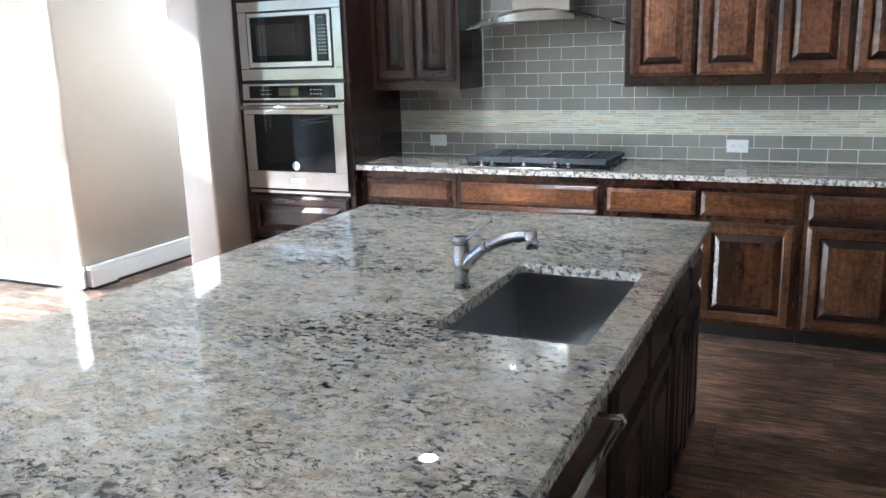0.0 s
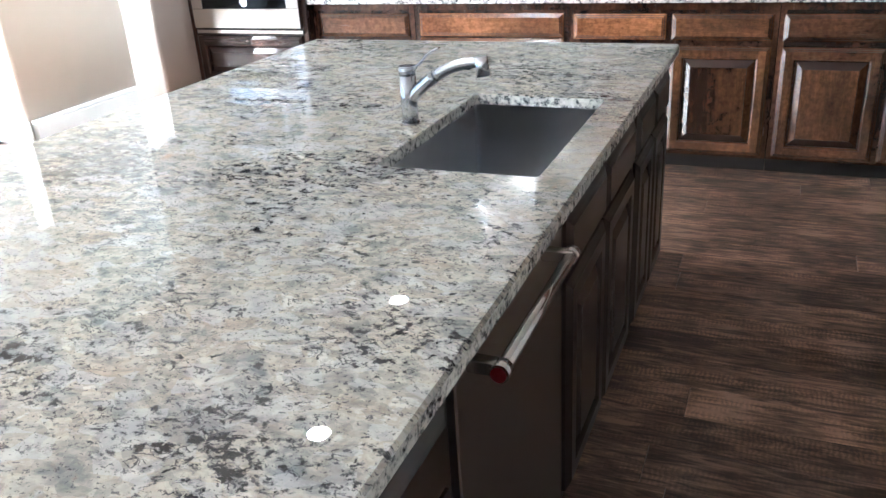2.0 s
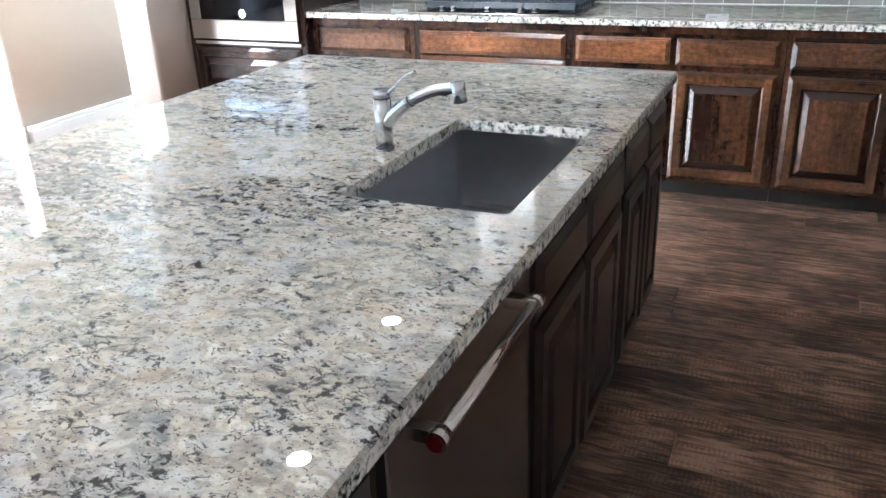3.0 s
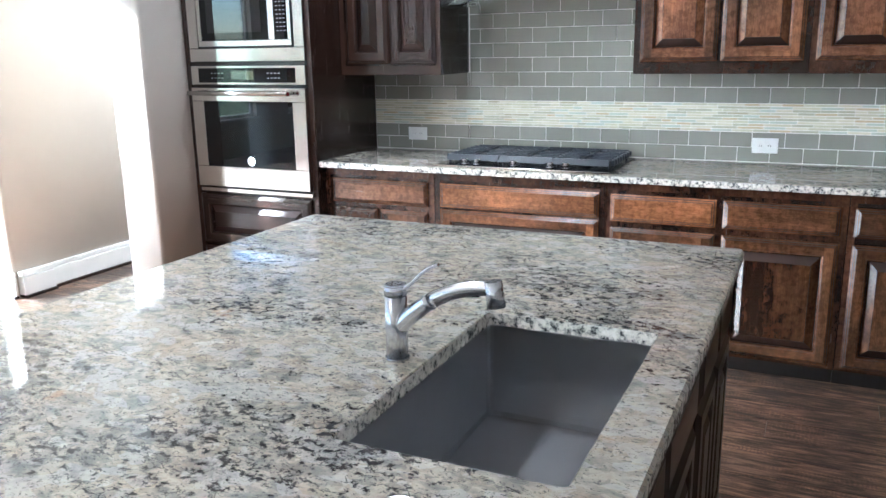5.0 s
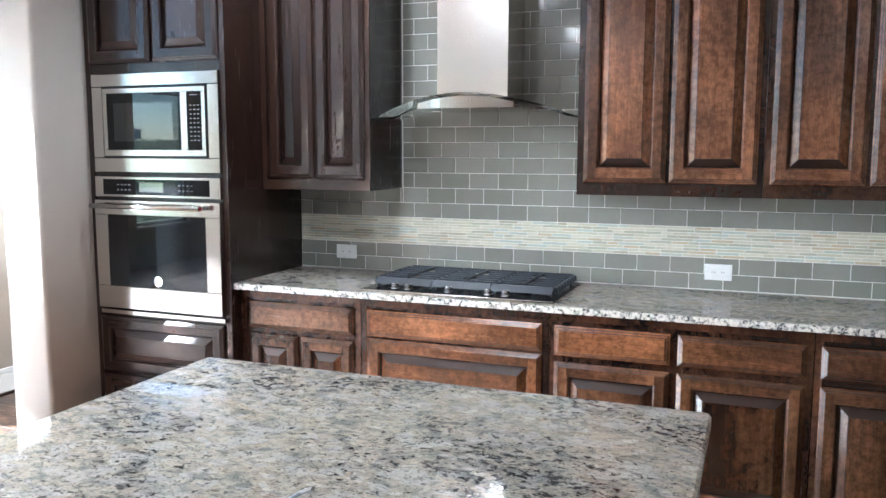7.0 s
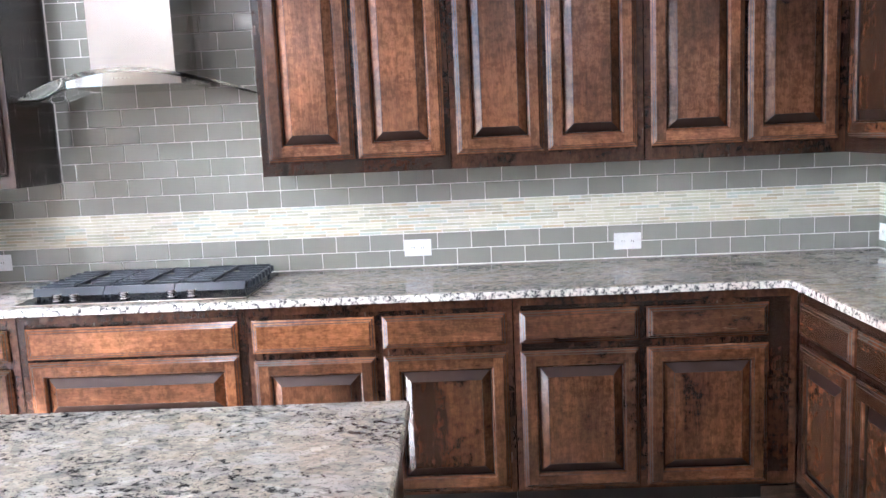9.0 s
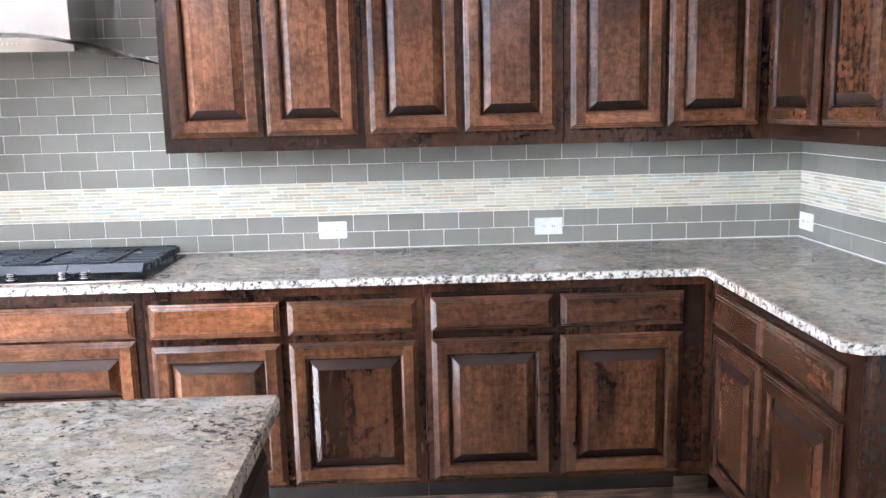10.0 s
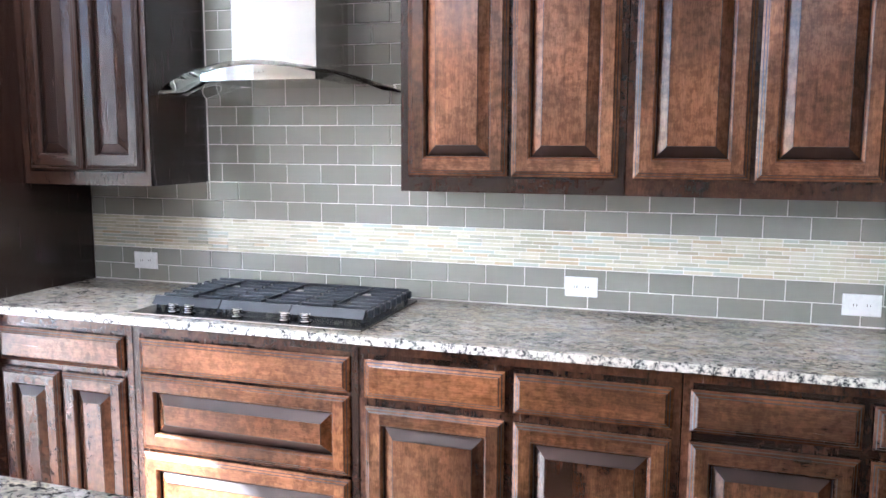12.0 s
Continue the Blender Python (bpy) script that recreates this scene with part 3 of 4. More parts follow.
def tree(x, y, h, seed):
    t = thing("tree", "broad green tree beyond the lawn", "tree", "trees beyond the lawn", pose(x, y, 3.3))
    bm = bmesh.new()
    cyl(bm, (0, 0, 0), (0, 0, h * 0.5), h * 0.035, h * 0.015, 10)
    rnd = random.Random(seed)
    for k in range(6):
        a = k * 1.05
        cyl(bm, (0, 0, h * (0.28 + 0.03 * k)), (math.cos(a) * h * 0.22, math.sin(a) * h * 0.22, h * (0.5 + 0.05 * k)), h * 0.012, h * 0.004, 6)
    part("trunk", bm, M_BARK, t)
    vs, fs = [], []
    for k in range(420):
        a, r, u = rnd.uniform(0, math.tau), rnd.random() ** 0.5, rnd.random()
        c = Vector((math.cos(a) * r * h * 0.36, math.sin(a) * r * h * 0.36, h * (0.34 + 0.62 * u) - r * r * h * 0.14))
        s = h * rnd.uniform(0.02, 0.05)
        q = Euler((rnd.uniform(0, 3), rnd.uniform(0, 3), rnd.uniform(0, 3))).to_quaternion()
        n = len(vs)
        vs += [c + q @ Vector(p) * s for p in ((-1, -0.7, 0), (1, -0.6, 0.2), (0.9, 0.8, -0.2), (-0.8, 0.9, 0.3))]
        fs.append((n, n + 1, n + 2, n + 3))
    me = bpy.data.meshes.new("crown")
    me.from_pydata(vs, [], fs)
    me.materials.append(M_LEAF)
    c = new("crown", me)
    c.parent = t


for k in range(16):
    tree(-120 + 12 * math.sin(k * 2.3), -150 + k * 11.0, 4.6 + 1.2 * math.sin(k * 1.7), k)

# ---- island ----
IX0, IX1, IY0, IY1, TOP = -3.50, -1.994, -4.95, -1.885, 0.914
island_top = thing("island_countertop", "polished cream and grey granite island top with black flecks", "countertop")
SX0, SX1, SY0, SY1 = -2.474, -2.092, -3.382, -2.706


def granite_slab(outer, hole=None, thick=0.032, chamfer=0.005):
    """A slab with chamfered outer edge; outer is a loop of (x, y) seen from above, counter-clockwise."""
    bm = bmesh.new()
    def ring(loop, z, grow=0.0):
        n, out = len(loop), []
        for i in range(n):
            p, a, b = Vector(loop[i]), Vector(loop[i - 1]), Vector(loop[(i + 1) % n])
            d1, d2 = (p - a).normalized(), (b - p).normalized()
            n1, n2 = Vector((d1.y, -d1.x)), Vector((d2.y, -d2.x))
            off = (n1 + n2) / (1 + n1.dot(n2)) * grow
            out.append(bm.verts.new((p.x + off.x, p.y + off.y, z)))
        return out
    def band(a, b, mat):
        for k in range(len(a)):
            bm.faces.new([a[k], a[(k + 1) % len(a)], b[(k + 1) % len(b)], b[k]]).material_index = mat
    def skin(r, h, z):
        es = []
        for loop in (r, h):
            if loop:
                for k in range(len(loop)):
                    es.append(bm.edges.get((loop[k], loop[(k + 1) % len(loop)])) or bm.edges.new((loop[k], loop[(k + 1) % len(loop)])))
        bmesh.ops.triangle_fill(bm, use_beauty=True, edges=es)
    t, u, lo, bo = ring(outer, TOP, -chamfer), ring(outer, TOP - chamfer), ring(outer, TOP - thick + 0.002), ring(outer, TOP - thick, -0.002)
    band(u, t, 0); band(lo, u, 1); band(bo, lo, 1)
    h0 = h1 = None
    if hole:
        h0, h1, h2 = ring(hole, TOP, 0.003), ring(hole, TOP - thick), ring(hole, TOP - 0.003)
        band(h2, h0, 0); band(h1, h2, 1)
    skin(t, h0, TOP)
    skin(bo, h1, TOP - thick)
    bmesh.ops.recalc_face_normals(bm, faces=bm.faces)
    return bm


def round_loop(pts, radii, n=5):
    out = []
    for i, p in enumerate(pts):
        p, a, b, r = Vector(p), Vector(pts[i - 1]), Vector(pts[(i + 1) % len(pts)]), radii[i]
        if r <= 0:
            out.append(tuple(p)); continue
        d1, d2 = (a - p).normalized(), (b - p).normalized()
        for k in range(n + 1):
            t = k / n
            q = (p + d1 * r) * (1 - t) ** 2 + p * 2 * t * (1 - t) + (p + d2 * r) * t ** 2
            out.append(tuple(q))
    return out


hole = round_loop([(SX0, SY0), (SX1, SY0), (SX1, SY1), (SX0, SY1)], [0.012] * 4, 3)
part("slab", granite_slab(round_loop([(IX0, IY0), (IX1, IY0), (IX1, IY1), (IX0, IY1)], [0.02] * 4, 3), hole, chamfer=0.006), [M_GRAN, M_EDGE], island_top)

# undermount sink
sink = thing("sink", "undermounted rectangular brushed steel sink in the island", "sink")
bm = bmesh.new()
z1, z0 = TOP - 0.033, 0.652
o = 0.010
A = [(SX0 - o, SY0 - o), (SX1 + o, SY0 - o), (SX1 + o, SY1 + o), (SX0 - o, SY1 + o)]
top = [bm.verts.new((*p, z1)) for p in round_loop(A, [0.014] * 4, 3)]
flange = [bm.verts.new((*p, z1)) for p in round_loop([(A[0][0] - .025, A[0][1] - .025), (A[1][0] + .025, A[1][1] - .025), (A[2][0] + .025, A[2][1] + .025), (A[3][0] - .025, A[3][1] + .025)], [0.014] * 4, 3)]
low = [bm.verts.new((*p, z0 + 0.012)) for p in round_loop(A, [0.014] * 4, 3)]
i_ = 0.004
low2 = [bm.verts.new((*p, z0)) for p in round_loop([(A[0][0] + i_, A[0][1] + i_), (A[1][0] - i_, A[1][1] + i_), (A[2][0] - i_, A[2][1] - i_), (A[3][0] + i_, A[3][1] - i_)], [0.01] * 4, 3)]
for a, b in ((flange, top), (top, low), (low, low2)):
    for k in range(len(a)):
        bm.faces.new([a[k], a[(k + 1) % len(a)], b[(k + 1) % len(b)], b[k]])
bm.faces.new(low2)
bowl = part("bowl", bm, M_SINK, sink)
sol = bowl.modifiers.new("thick", "SOLIDIFY")
sol.thickness, sol.offset = 0.0015, 0.0
cx, cy = SX0 + 0.10, SY0 + 0.10
bm = bmesh.new()
cyl(bm, (cx, cy, z0 + 0.001), (cx, cy, z0 + 0.005), 0.055, 0.05, 28)
part("drain", bm, M_CHROME, sink, "round chrome drain")

# faucet
FX, FY = -2.535, -3.045
faucet = thing("faucet", "brushed nickel pull-out faucet on the granite beside the sink", "faucet", "", pose(FX, FY, TOP))
bm = bmesh.new()
cyl(bm, (0, 0, 0), (0, 0, 0.005), 0.0245, 0.0240, 28)
cyl(bm, (0, 0, 0.006), (0, 0, 0.129), 0.0218, 0.0218, 28)
part("body", bm, M_NICKEL, faucet)
bm = bmesh.new()
cyl(bm, (0, 0, 0.1305), (0, 0, 0.149), 0.0226, 0.0226, 28)
cyl(bm, (0, 0, 0.149), (0, 0, 0.152), 0.0226, 0.0205, 28)
part("cap", bm, M_NICKEL, faucet)
bm = bmesh.new()
tube(bm, [(0.010, 0, 0.142), (0.024, 0.0, 0.147), (0.040, 0.0, 0.160), (0.058, 0.0, 0.179), (0.078, 0.0, 0.193), (0.095, 0, 0.200)], [0.009, 0.0105, 0.008, 0.0075, 0.008, 0.005], 12, 0.5)
part("lever", bm, M_NICKEL, faucet)
def spout_z(x):
    """Height of the spout's middle line at a distance x from the post."""
    u = min(x / 0.200, 1.0)
    return 0.060 + 0.106 * (1 - (1 - u) ** 2.05)


def spout_r(x):
    return 0.0180 - 0.0045 * min(1.0, x / 0.2)


bm = bmesh.new()
xs = [0.004 + 0.0094 * k for k in range(9)]
tube(bm, [(x, 0, spout_z(x)) for x in xs], [spout_r(x) for x in xs], 24)
part("spout_arm", bm, M_NICKEL, faucet)
bm = bmesh.new()
xs = [0.0800 + 0.0115 * k for k in range(12)]
tube(bm, [(x, 0, spout_z(x)) for x in xs], [spout_r(x) * 0.985 for x in xs], 24)
cyl(bm, (0.206, 0, 0.182), (0.213, 0, 0.134), 0.0165, 0.0175, 28)
part("spray_head", bm, M_NICKEL, faucet)
part("spray_button", boxes((0.158, 0.180, -0.006, 0.006, 0.148, 0.157), bevel=0.002), M_BLACK, faucet)
faucet.matrix_world = pose(FX, FY, TOP, 0, 0, -3)

# island cabinets: their faces look to +x
FACE = -2.035
EAST = pose(FACE, 0, 0, 0, 0, 90)
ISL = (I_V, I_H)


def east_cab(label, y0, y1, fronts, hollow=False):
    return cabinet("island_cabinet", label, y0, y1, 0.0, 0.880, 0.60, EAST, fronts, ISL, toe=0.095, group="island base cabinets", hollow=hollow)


E_LABEL = "dark espresso island base cabinet with raised-panel doors"
east_cab(E_LABEL, -3.436, -2.600, [("slab", -3.41, -3.035, 0.70, 0.835), ("slab", -3.02, -2.63, 0.70, 0.835), ("door", -3.41, -3.035, 0.12, 0.685), ("door", -3.02, -2.63, 0.12, 0.685)], True)
east_cab(E_LABEL, -2.598, -1.93, [("slab", -2.57, -2.275, 0.70, 0.835), ("slab", -2.26, -1.96, 0.70, 0.835), ("door", -2.57, -2.275, 0.12, 0.685), ("door", -2.26, -1.96, 0.12, 0.685)])
east_cab("dark espresso island end cabinet beside the dishwasher", -4.88, -4.06, [("slab", -4.85, -4.48, 0.70, 0.835), ("slab", -4.46, -4.09, 0.70, 0.835), ("door", -4.85, -4.48, 0.12, 0.685), ("door", -4.46, -4.09, 0.12, 0.685)])
back = thing("island_back_panel", "dark espresso wood back of the island", "cabinet panel")
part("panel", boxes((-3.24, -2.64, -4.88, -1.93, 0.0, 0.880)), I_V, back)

dw = thing("dishwasher", "built-in dishwasher with a dark steel door under the island top", "dishwasher")
part("door", boxes((FACE - 0.55, FACE + 0.012, -4.045, -3.450, 0.115, 0.872), bevel=0.003), M_DARKSTEEL, dw)
part("toe_panel", boxes((FACE - 0.5, FACE - 0.06, -4.045, -3.450, 0.0, 0.112)), M_BLACK, dw)
bm = bmesh.new()
cyl(bm, (-1.968, -3.992, 0.842), (-1.968, -3.602, 0.842), 0.0115, n=24)
handle = part("handle", bm, M_STEELX, dw, "brushed steel bar handle")
for y in (-4.012, -3.60):
    bm = bmesh.new()
    cyl(bm, (-1.968, y, 0.842), (-1.968, y + 0.022, 0.842), 0.0155, n=24)
    part("collar", bm, M_CHROME, handle)
bm = bmesh.new()
cyl(bm, (-1.968, -4.016, 0.842), (-1.968, -4.0125, 0.842), 0.0125, n=24)
part("medallion", bm, M_RED, handle)
for y in (-4.005, -3.607):
    part("bracket", boxes((FACE + 0.013, -1.961, y, y + 0.022, 0.829, 0.855), bevel=0.003), M_STEEL, dw)

# ---- wall counter and its cabinets ----
EDGE_Y, EDGE_X = -0.655, -0.655
CEND = -1.66
ctr = thing("wall_countertop", "L-shaped polished granite countertop with a rough pale front edge", "countertop")
loop = [(-4.284, -0.012), (-4.284, EDGE_Y), (EDGE_X - 0.015, EDGE_Y), (EDGE_X, EDGE_Y - 0.015), (EDGE_X, CEND + 0.04), (EDGE_X + 0.04, CEND), (-0.012, CEND), (-0.012, -0.012)]
part("slab", granite_slab(loop, chamfer=0.004), [M_GRAN, M_EDGE], ctr)

NORTH = pose(0, -0.595, 0)
B_ = (W_V, W_H)
AM = (A_V, A_H)
KM, UM = (K_V, K_H), (U_V, U_H)
DZ, RZ = (0.105, 0.664), (0.692, 0.822)


def north_cab(label, x0, x1, fronts):
    return cabinet("base_cabinet", label, x0, x1, 0.0, 0.880, 0.58, NORTH, fronts, B_, toe=0.09, group="base cabinets along the tiled wall")


north_cab("dark stained base cabinet with two small doors beside the ovens", -4.284, -3.621, [("slab", -4.235, -3.655, *RZ), ("door", -4.235, -3.957, *DZ), ("door", -3.945, -3.657, *DZ)])
north_cab("amber-brown stained drawer base under the cooktop", -3.619, -2.721, [("slab", -3.585, -2.752, 0.700, 0.824, AM), ("wide", -3.585, -2.752, 0.408, 0.690, AM), ("wide", -3.585, -2.752, 0.105, 0.395, AM)])
BL = "brown stained alder base cabinet with drawers over raised-panel doors"
north_cab(BL, -2.719, -1.687, [("slab", -2.697, -2.219, *RZ, AM), ("slab", -2.190, -1.710, *RZ, KM), ("door", -2.697, -2.219, *DZ), ("door", -2.190, -1.710, *DZ, KM)])
north_cab(BL, -1.685, -0.600, [("slab", -1.661, -1.203, *RZ), ("slab", -1.177, -0.713, *RZ), ("door", -1.661, -1.203, *DZ, KM), ("door", -1.177, -0.713, *DZ, KM)])
WESTF = pose(-0.595, 0, 0, 0, 0, -90)
th = cabinet("base_cabinet", "brown stained alder base cabinet on the side wall", 0.600, 1.635, 0.0, 0.880, 0.58, WESTF, [("slab", 0.640, 1.060, *RZ), ("slab", 1.082, 1.555, *RZ), ("door", 0.640, 1.060, *DZ), ("door", 1.082, 1.555, *DZ)], (W_V, W_H), toe=0.09, group="base cabinets along the tiled wall")

# upper cabinets
UB, UT = 1.362, 2.46
UPN = pose(0, -0.302, 0)


def upper(label, x0, x1, doors, m=UPN, mats=UM, depth=0.30):
    th = cabinet("upper_cabinet", label, x0, x1, UB, UT, depth, m, [("door", a, b, UB + 0.058, UT - 0.04) for a, b in doors], mats, group="upper cabinets")
    return th


UL = "brown stained alder wall cabinet with two tall raised-panel doors"
upper(UL, -2.680, -1.899, [(-2.648, -2.291), (-2.277, -1.922)])
upper(UL, -1.897, -1.112, [(-1.873, -1.518), (-1.503, -1.142)])
upper(UL, -1.110, -0.303, [(-1.086, -0.714), (-0.699, -0.336)])
upper("brown stained alder wall cabinet on the side wall", 0.303, 1.635, [(0.352, 0.750), (0.790, 1.19), (1.21, 1.61)], pose(-0.302, 0, 0, 0, 0, -90), (W_V, W_H))
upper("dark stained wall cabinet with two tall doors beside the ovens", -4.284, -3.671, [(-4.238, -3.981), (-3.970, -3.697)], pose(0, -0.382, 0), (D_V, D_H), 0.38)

# oven tower
TWF = -0.672
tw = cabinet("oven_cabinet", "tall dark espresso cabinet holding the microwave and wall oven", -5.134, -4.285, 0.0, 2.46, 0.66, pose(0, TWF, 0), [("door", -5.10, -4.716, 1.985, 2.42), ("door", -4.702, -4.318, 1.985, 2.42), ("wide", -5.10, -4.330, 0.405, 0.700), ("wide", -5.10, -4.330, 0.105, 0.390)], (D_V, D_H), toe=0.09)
AF = TWF - 0.004
ax0, ax1 = -5.083, -4.316
mw = thing("microwave", "built-in stainless steel microwave with a black glass door, above the oven", "microwave")
bm = bmesh.new()
for q in ((ax0, ax1, AF - 0.018, AF, 1.872, 1.933), (ax0, ax1, AF - 0.018, AF, 1.447, 1.517), (ax0, ax0 + 0.065, AF - 0.018, AF, 1.519, 1.870), (ax1 - 0.062, ax1, AF - 0.018, AF, 1.519, 1.870)):
    box(bm, *q, bevel=0.002)
part("trim_frame", bm, M_STEELX, mw)
mx0, mx1, mz0, mz1 = ax0 + 0.068, ax1 - 0.066, 1.522, 1.867
part("body", boxes((mx0 - 0.003, mx1 + 0.003, AF - 0.010, AF, mz0 - 0.002, mz1 + 0.002)), M_BLACK, mw)
bm = bmesh.new()
for q in ((mx0 + 0.006, mx1 - 0.006, mz1 - 0.030, mz1 - 0.006), (mx0 + 0.006, mx1 - 0.006, mz0 + 0.006, mz0 + 0.036), (mx0 + 0.006, mx0 + 0.030, mz0 + 0.036, mz1 - 0.030), (mx1 - 0.150, mx1 - 0.112, mz0 + 0.036, mz1 - 0.030), (mx1 - 0.028, mx1 - 0.006, mz0 + 0.036, mz1 - 0.030)):
    box(bm, q[0], q[1], AF - 0.024, AF - 0.010, q[2], q[3], bevel=0.0015)
mdoor = part("door", bm, M_STEEL, mw, "stainless steel door frame")
part("glass", boxes((mx0 + 0.031, mx1 - 0.151, AF - 0.021, AF - 0.011, mz0 + 0.037, mz1 - 0.031)), M_BLACKGLASS, mdoor)
part("inner_screen", boxes((mx0 + 0.072, mx1 - 0.196, AF - 0.0222, AF - 0.0212, mz0 + 0.078, mz1 - 0.078)), M_MESHGLASS, mdoor, "inner mesh screen behind the glass")
cp = part("control_panel", boxes((mx1 - 0.1115, mx1 - 0.0285, AF - 0.022, AF - 0.011, mz0 + 0.037, mz1 - 0.031)), M_BLACKGLASS, mw)
for r in range(9):
    for c in range(3):
        x, z = mx1 - 0.096 + c * 0.022, mz1 - 0.098 - r * 0.021
        part("key", boxes((x, x + 0.012, AF - 0.0226, AF - 0.0221, z, z + 0.005)), M_PRINT, cp)
part("name_bar", boxes((mx1 - 0.092, mx1 - 0.048, AF - 0.0226, AF - 0.0221, mz1 - 0.048, mz1 - 0.044)), M_PRINT, cp)

ov = thing("wall_oven", "built-in stainless steel wall oven with a black glass window", "oven")
part("control_frame", boxes((ax0, ax1, AF - 0.022, AF, 1.322, 1.424), bevel=0.002), M_STEELX, ov)
cpo = part("control_panel", boxes((ax0 + 0.055, ax1 - 0.062, AF - 0.0245, AF - 0.0225, 1.334, 1.412)), M_BLACKGLASS, ov)
part("display", boxes((ax0 + 0.285, ax0 + 0.435, AF - 0.026, AF - 0.0248, 1.350, 1.398)), M_SCREEN, cpo)
for k in range(8):
    for r in range(2):
        x = ax0 + (0.145 + 0.024 * (k % 4) + (0.38 if k > 3 else 0))
        part("key", boxes((x, x + 0.012, AF - 0.0255, AF - 0.0248, 1.356 + r * 0.026, 1.361 + r * 0.026)), M_PRINT, cpo)
bm = bmesh.new()
wz0, wz1, wx0, wx1 = 0.865, 1.232, ax0 + 0.082, ax1 - 0.085
for q in ((ax0, ax1, wz1, 1.305), (ax0, ax1, 0.750, wz0), (ax0, wx0, wz0 + 0.0005, wz1 - 0.0005), (wx1, ax1, wz0 + 0.0005, wz1 - 0.0005)):
    box(bm, q[0], q[1], AF - 0.032, AF, q[2], q[3], bevel=0.002)
odoor = part("door", bm, M_STEELX, ov, "stainless steel oven door")
part("window", boxes((wx0 + 0.001, wx1 - 0.001, AF - 0.029, AF - 0.008, wz0 + 0.001, wz1 - 0.001)), M_BLACKGLASS, odoor)
bm = bmesh.new()
cyl(bm, (ax0 + 0.018, AF - 0.078, 1.278), (ax1 - 0.080, AF - 0.078, 1.278), 0.0125, n=22)
hd = part("handle", bm, M_STEELX, ov)
for x in (ax0 + 0.035, ax1 - 0.115):
    part("bracket", boxes((x, x + 0.022, AF - 0.07, AF - 0.033, 1.268, 1.289), bevel=0.002), M_STEEL, ov)
bm = bmesh.new()
cyl(bm, (ax1 - 0.0795, AF - 0.078, 1.278), (ax1 - 0.074, AF - 0.078, 1.278), 0.0115, n=20)
part("medallion", bm, M_RED, hd)
bm = bmesh.new()
cyl(bm, (-4.700, AF - 0.0290, 0.902), (-4.700, AF - 0.0302, 0.902), 0.026, n=26)
part("sticker", bm, M_WHITE, odoor, "round white sticker on the glass")
bm = bmesh.new()
cyl(bm, (-4.700, AF - 0.0303, 0.902), (-4.700, AF - 0.0309, 0.902), 0.016, n=22)
part("sticker_print", bm, M_PRINT, odoor)
part("label_plate", boxes((-4.745, -4.640, AF - 0.0335, AF - 0.0322, 0.797, 0.819)), M_WHITE, odoor, "small pale name plate")
part("label_bar", boxes((-4.735, -4.650, AF - 0.0345, AF - 0.0336, 0.804, 0.812)), M_PRINT, odoor)
part("lower_trim", boxes((ax0, ax1 + 0.006, AF - 0.020, AF, 0.716, 0.738), bevel=0.002), M_STEELX, ov)

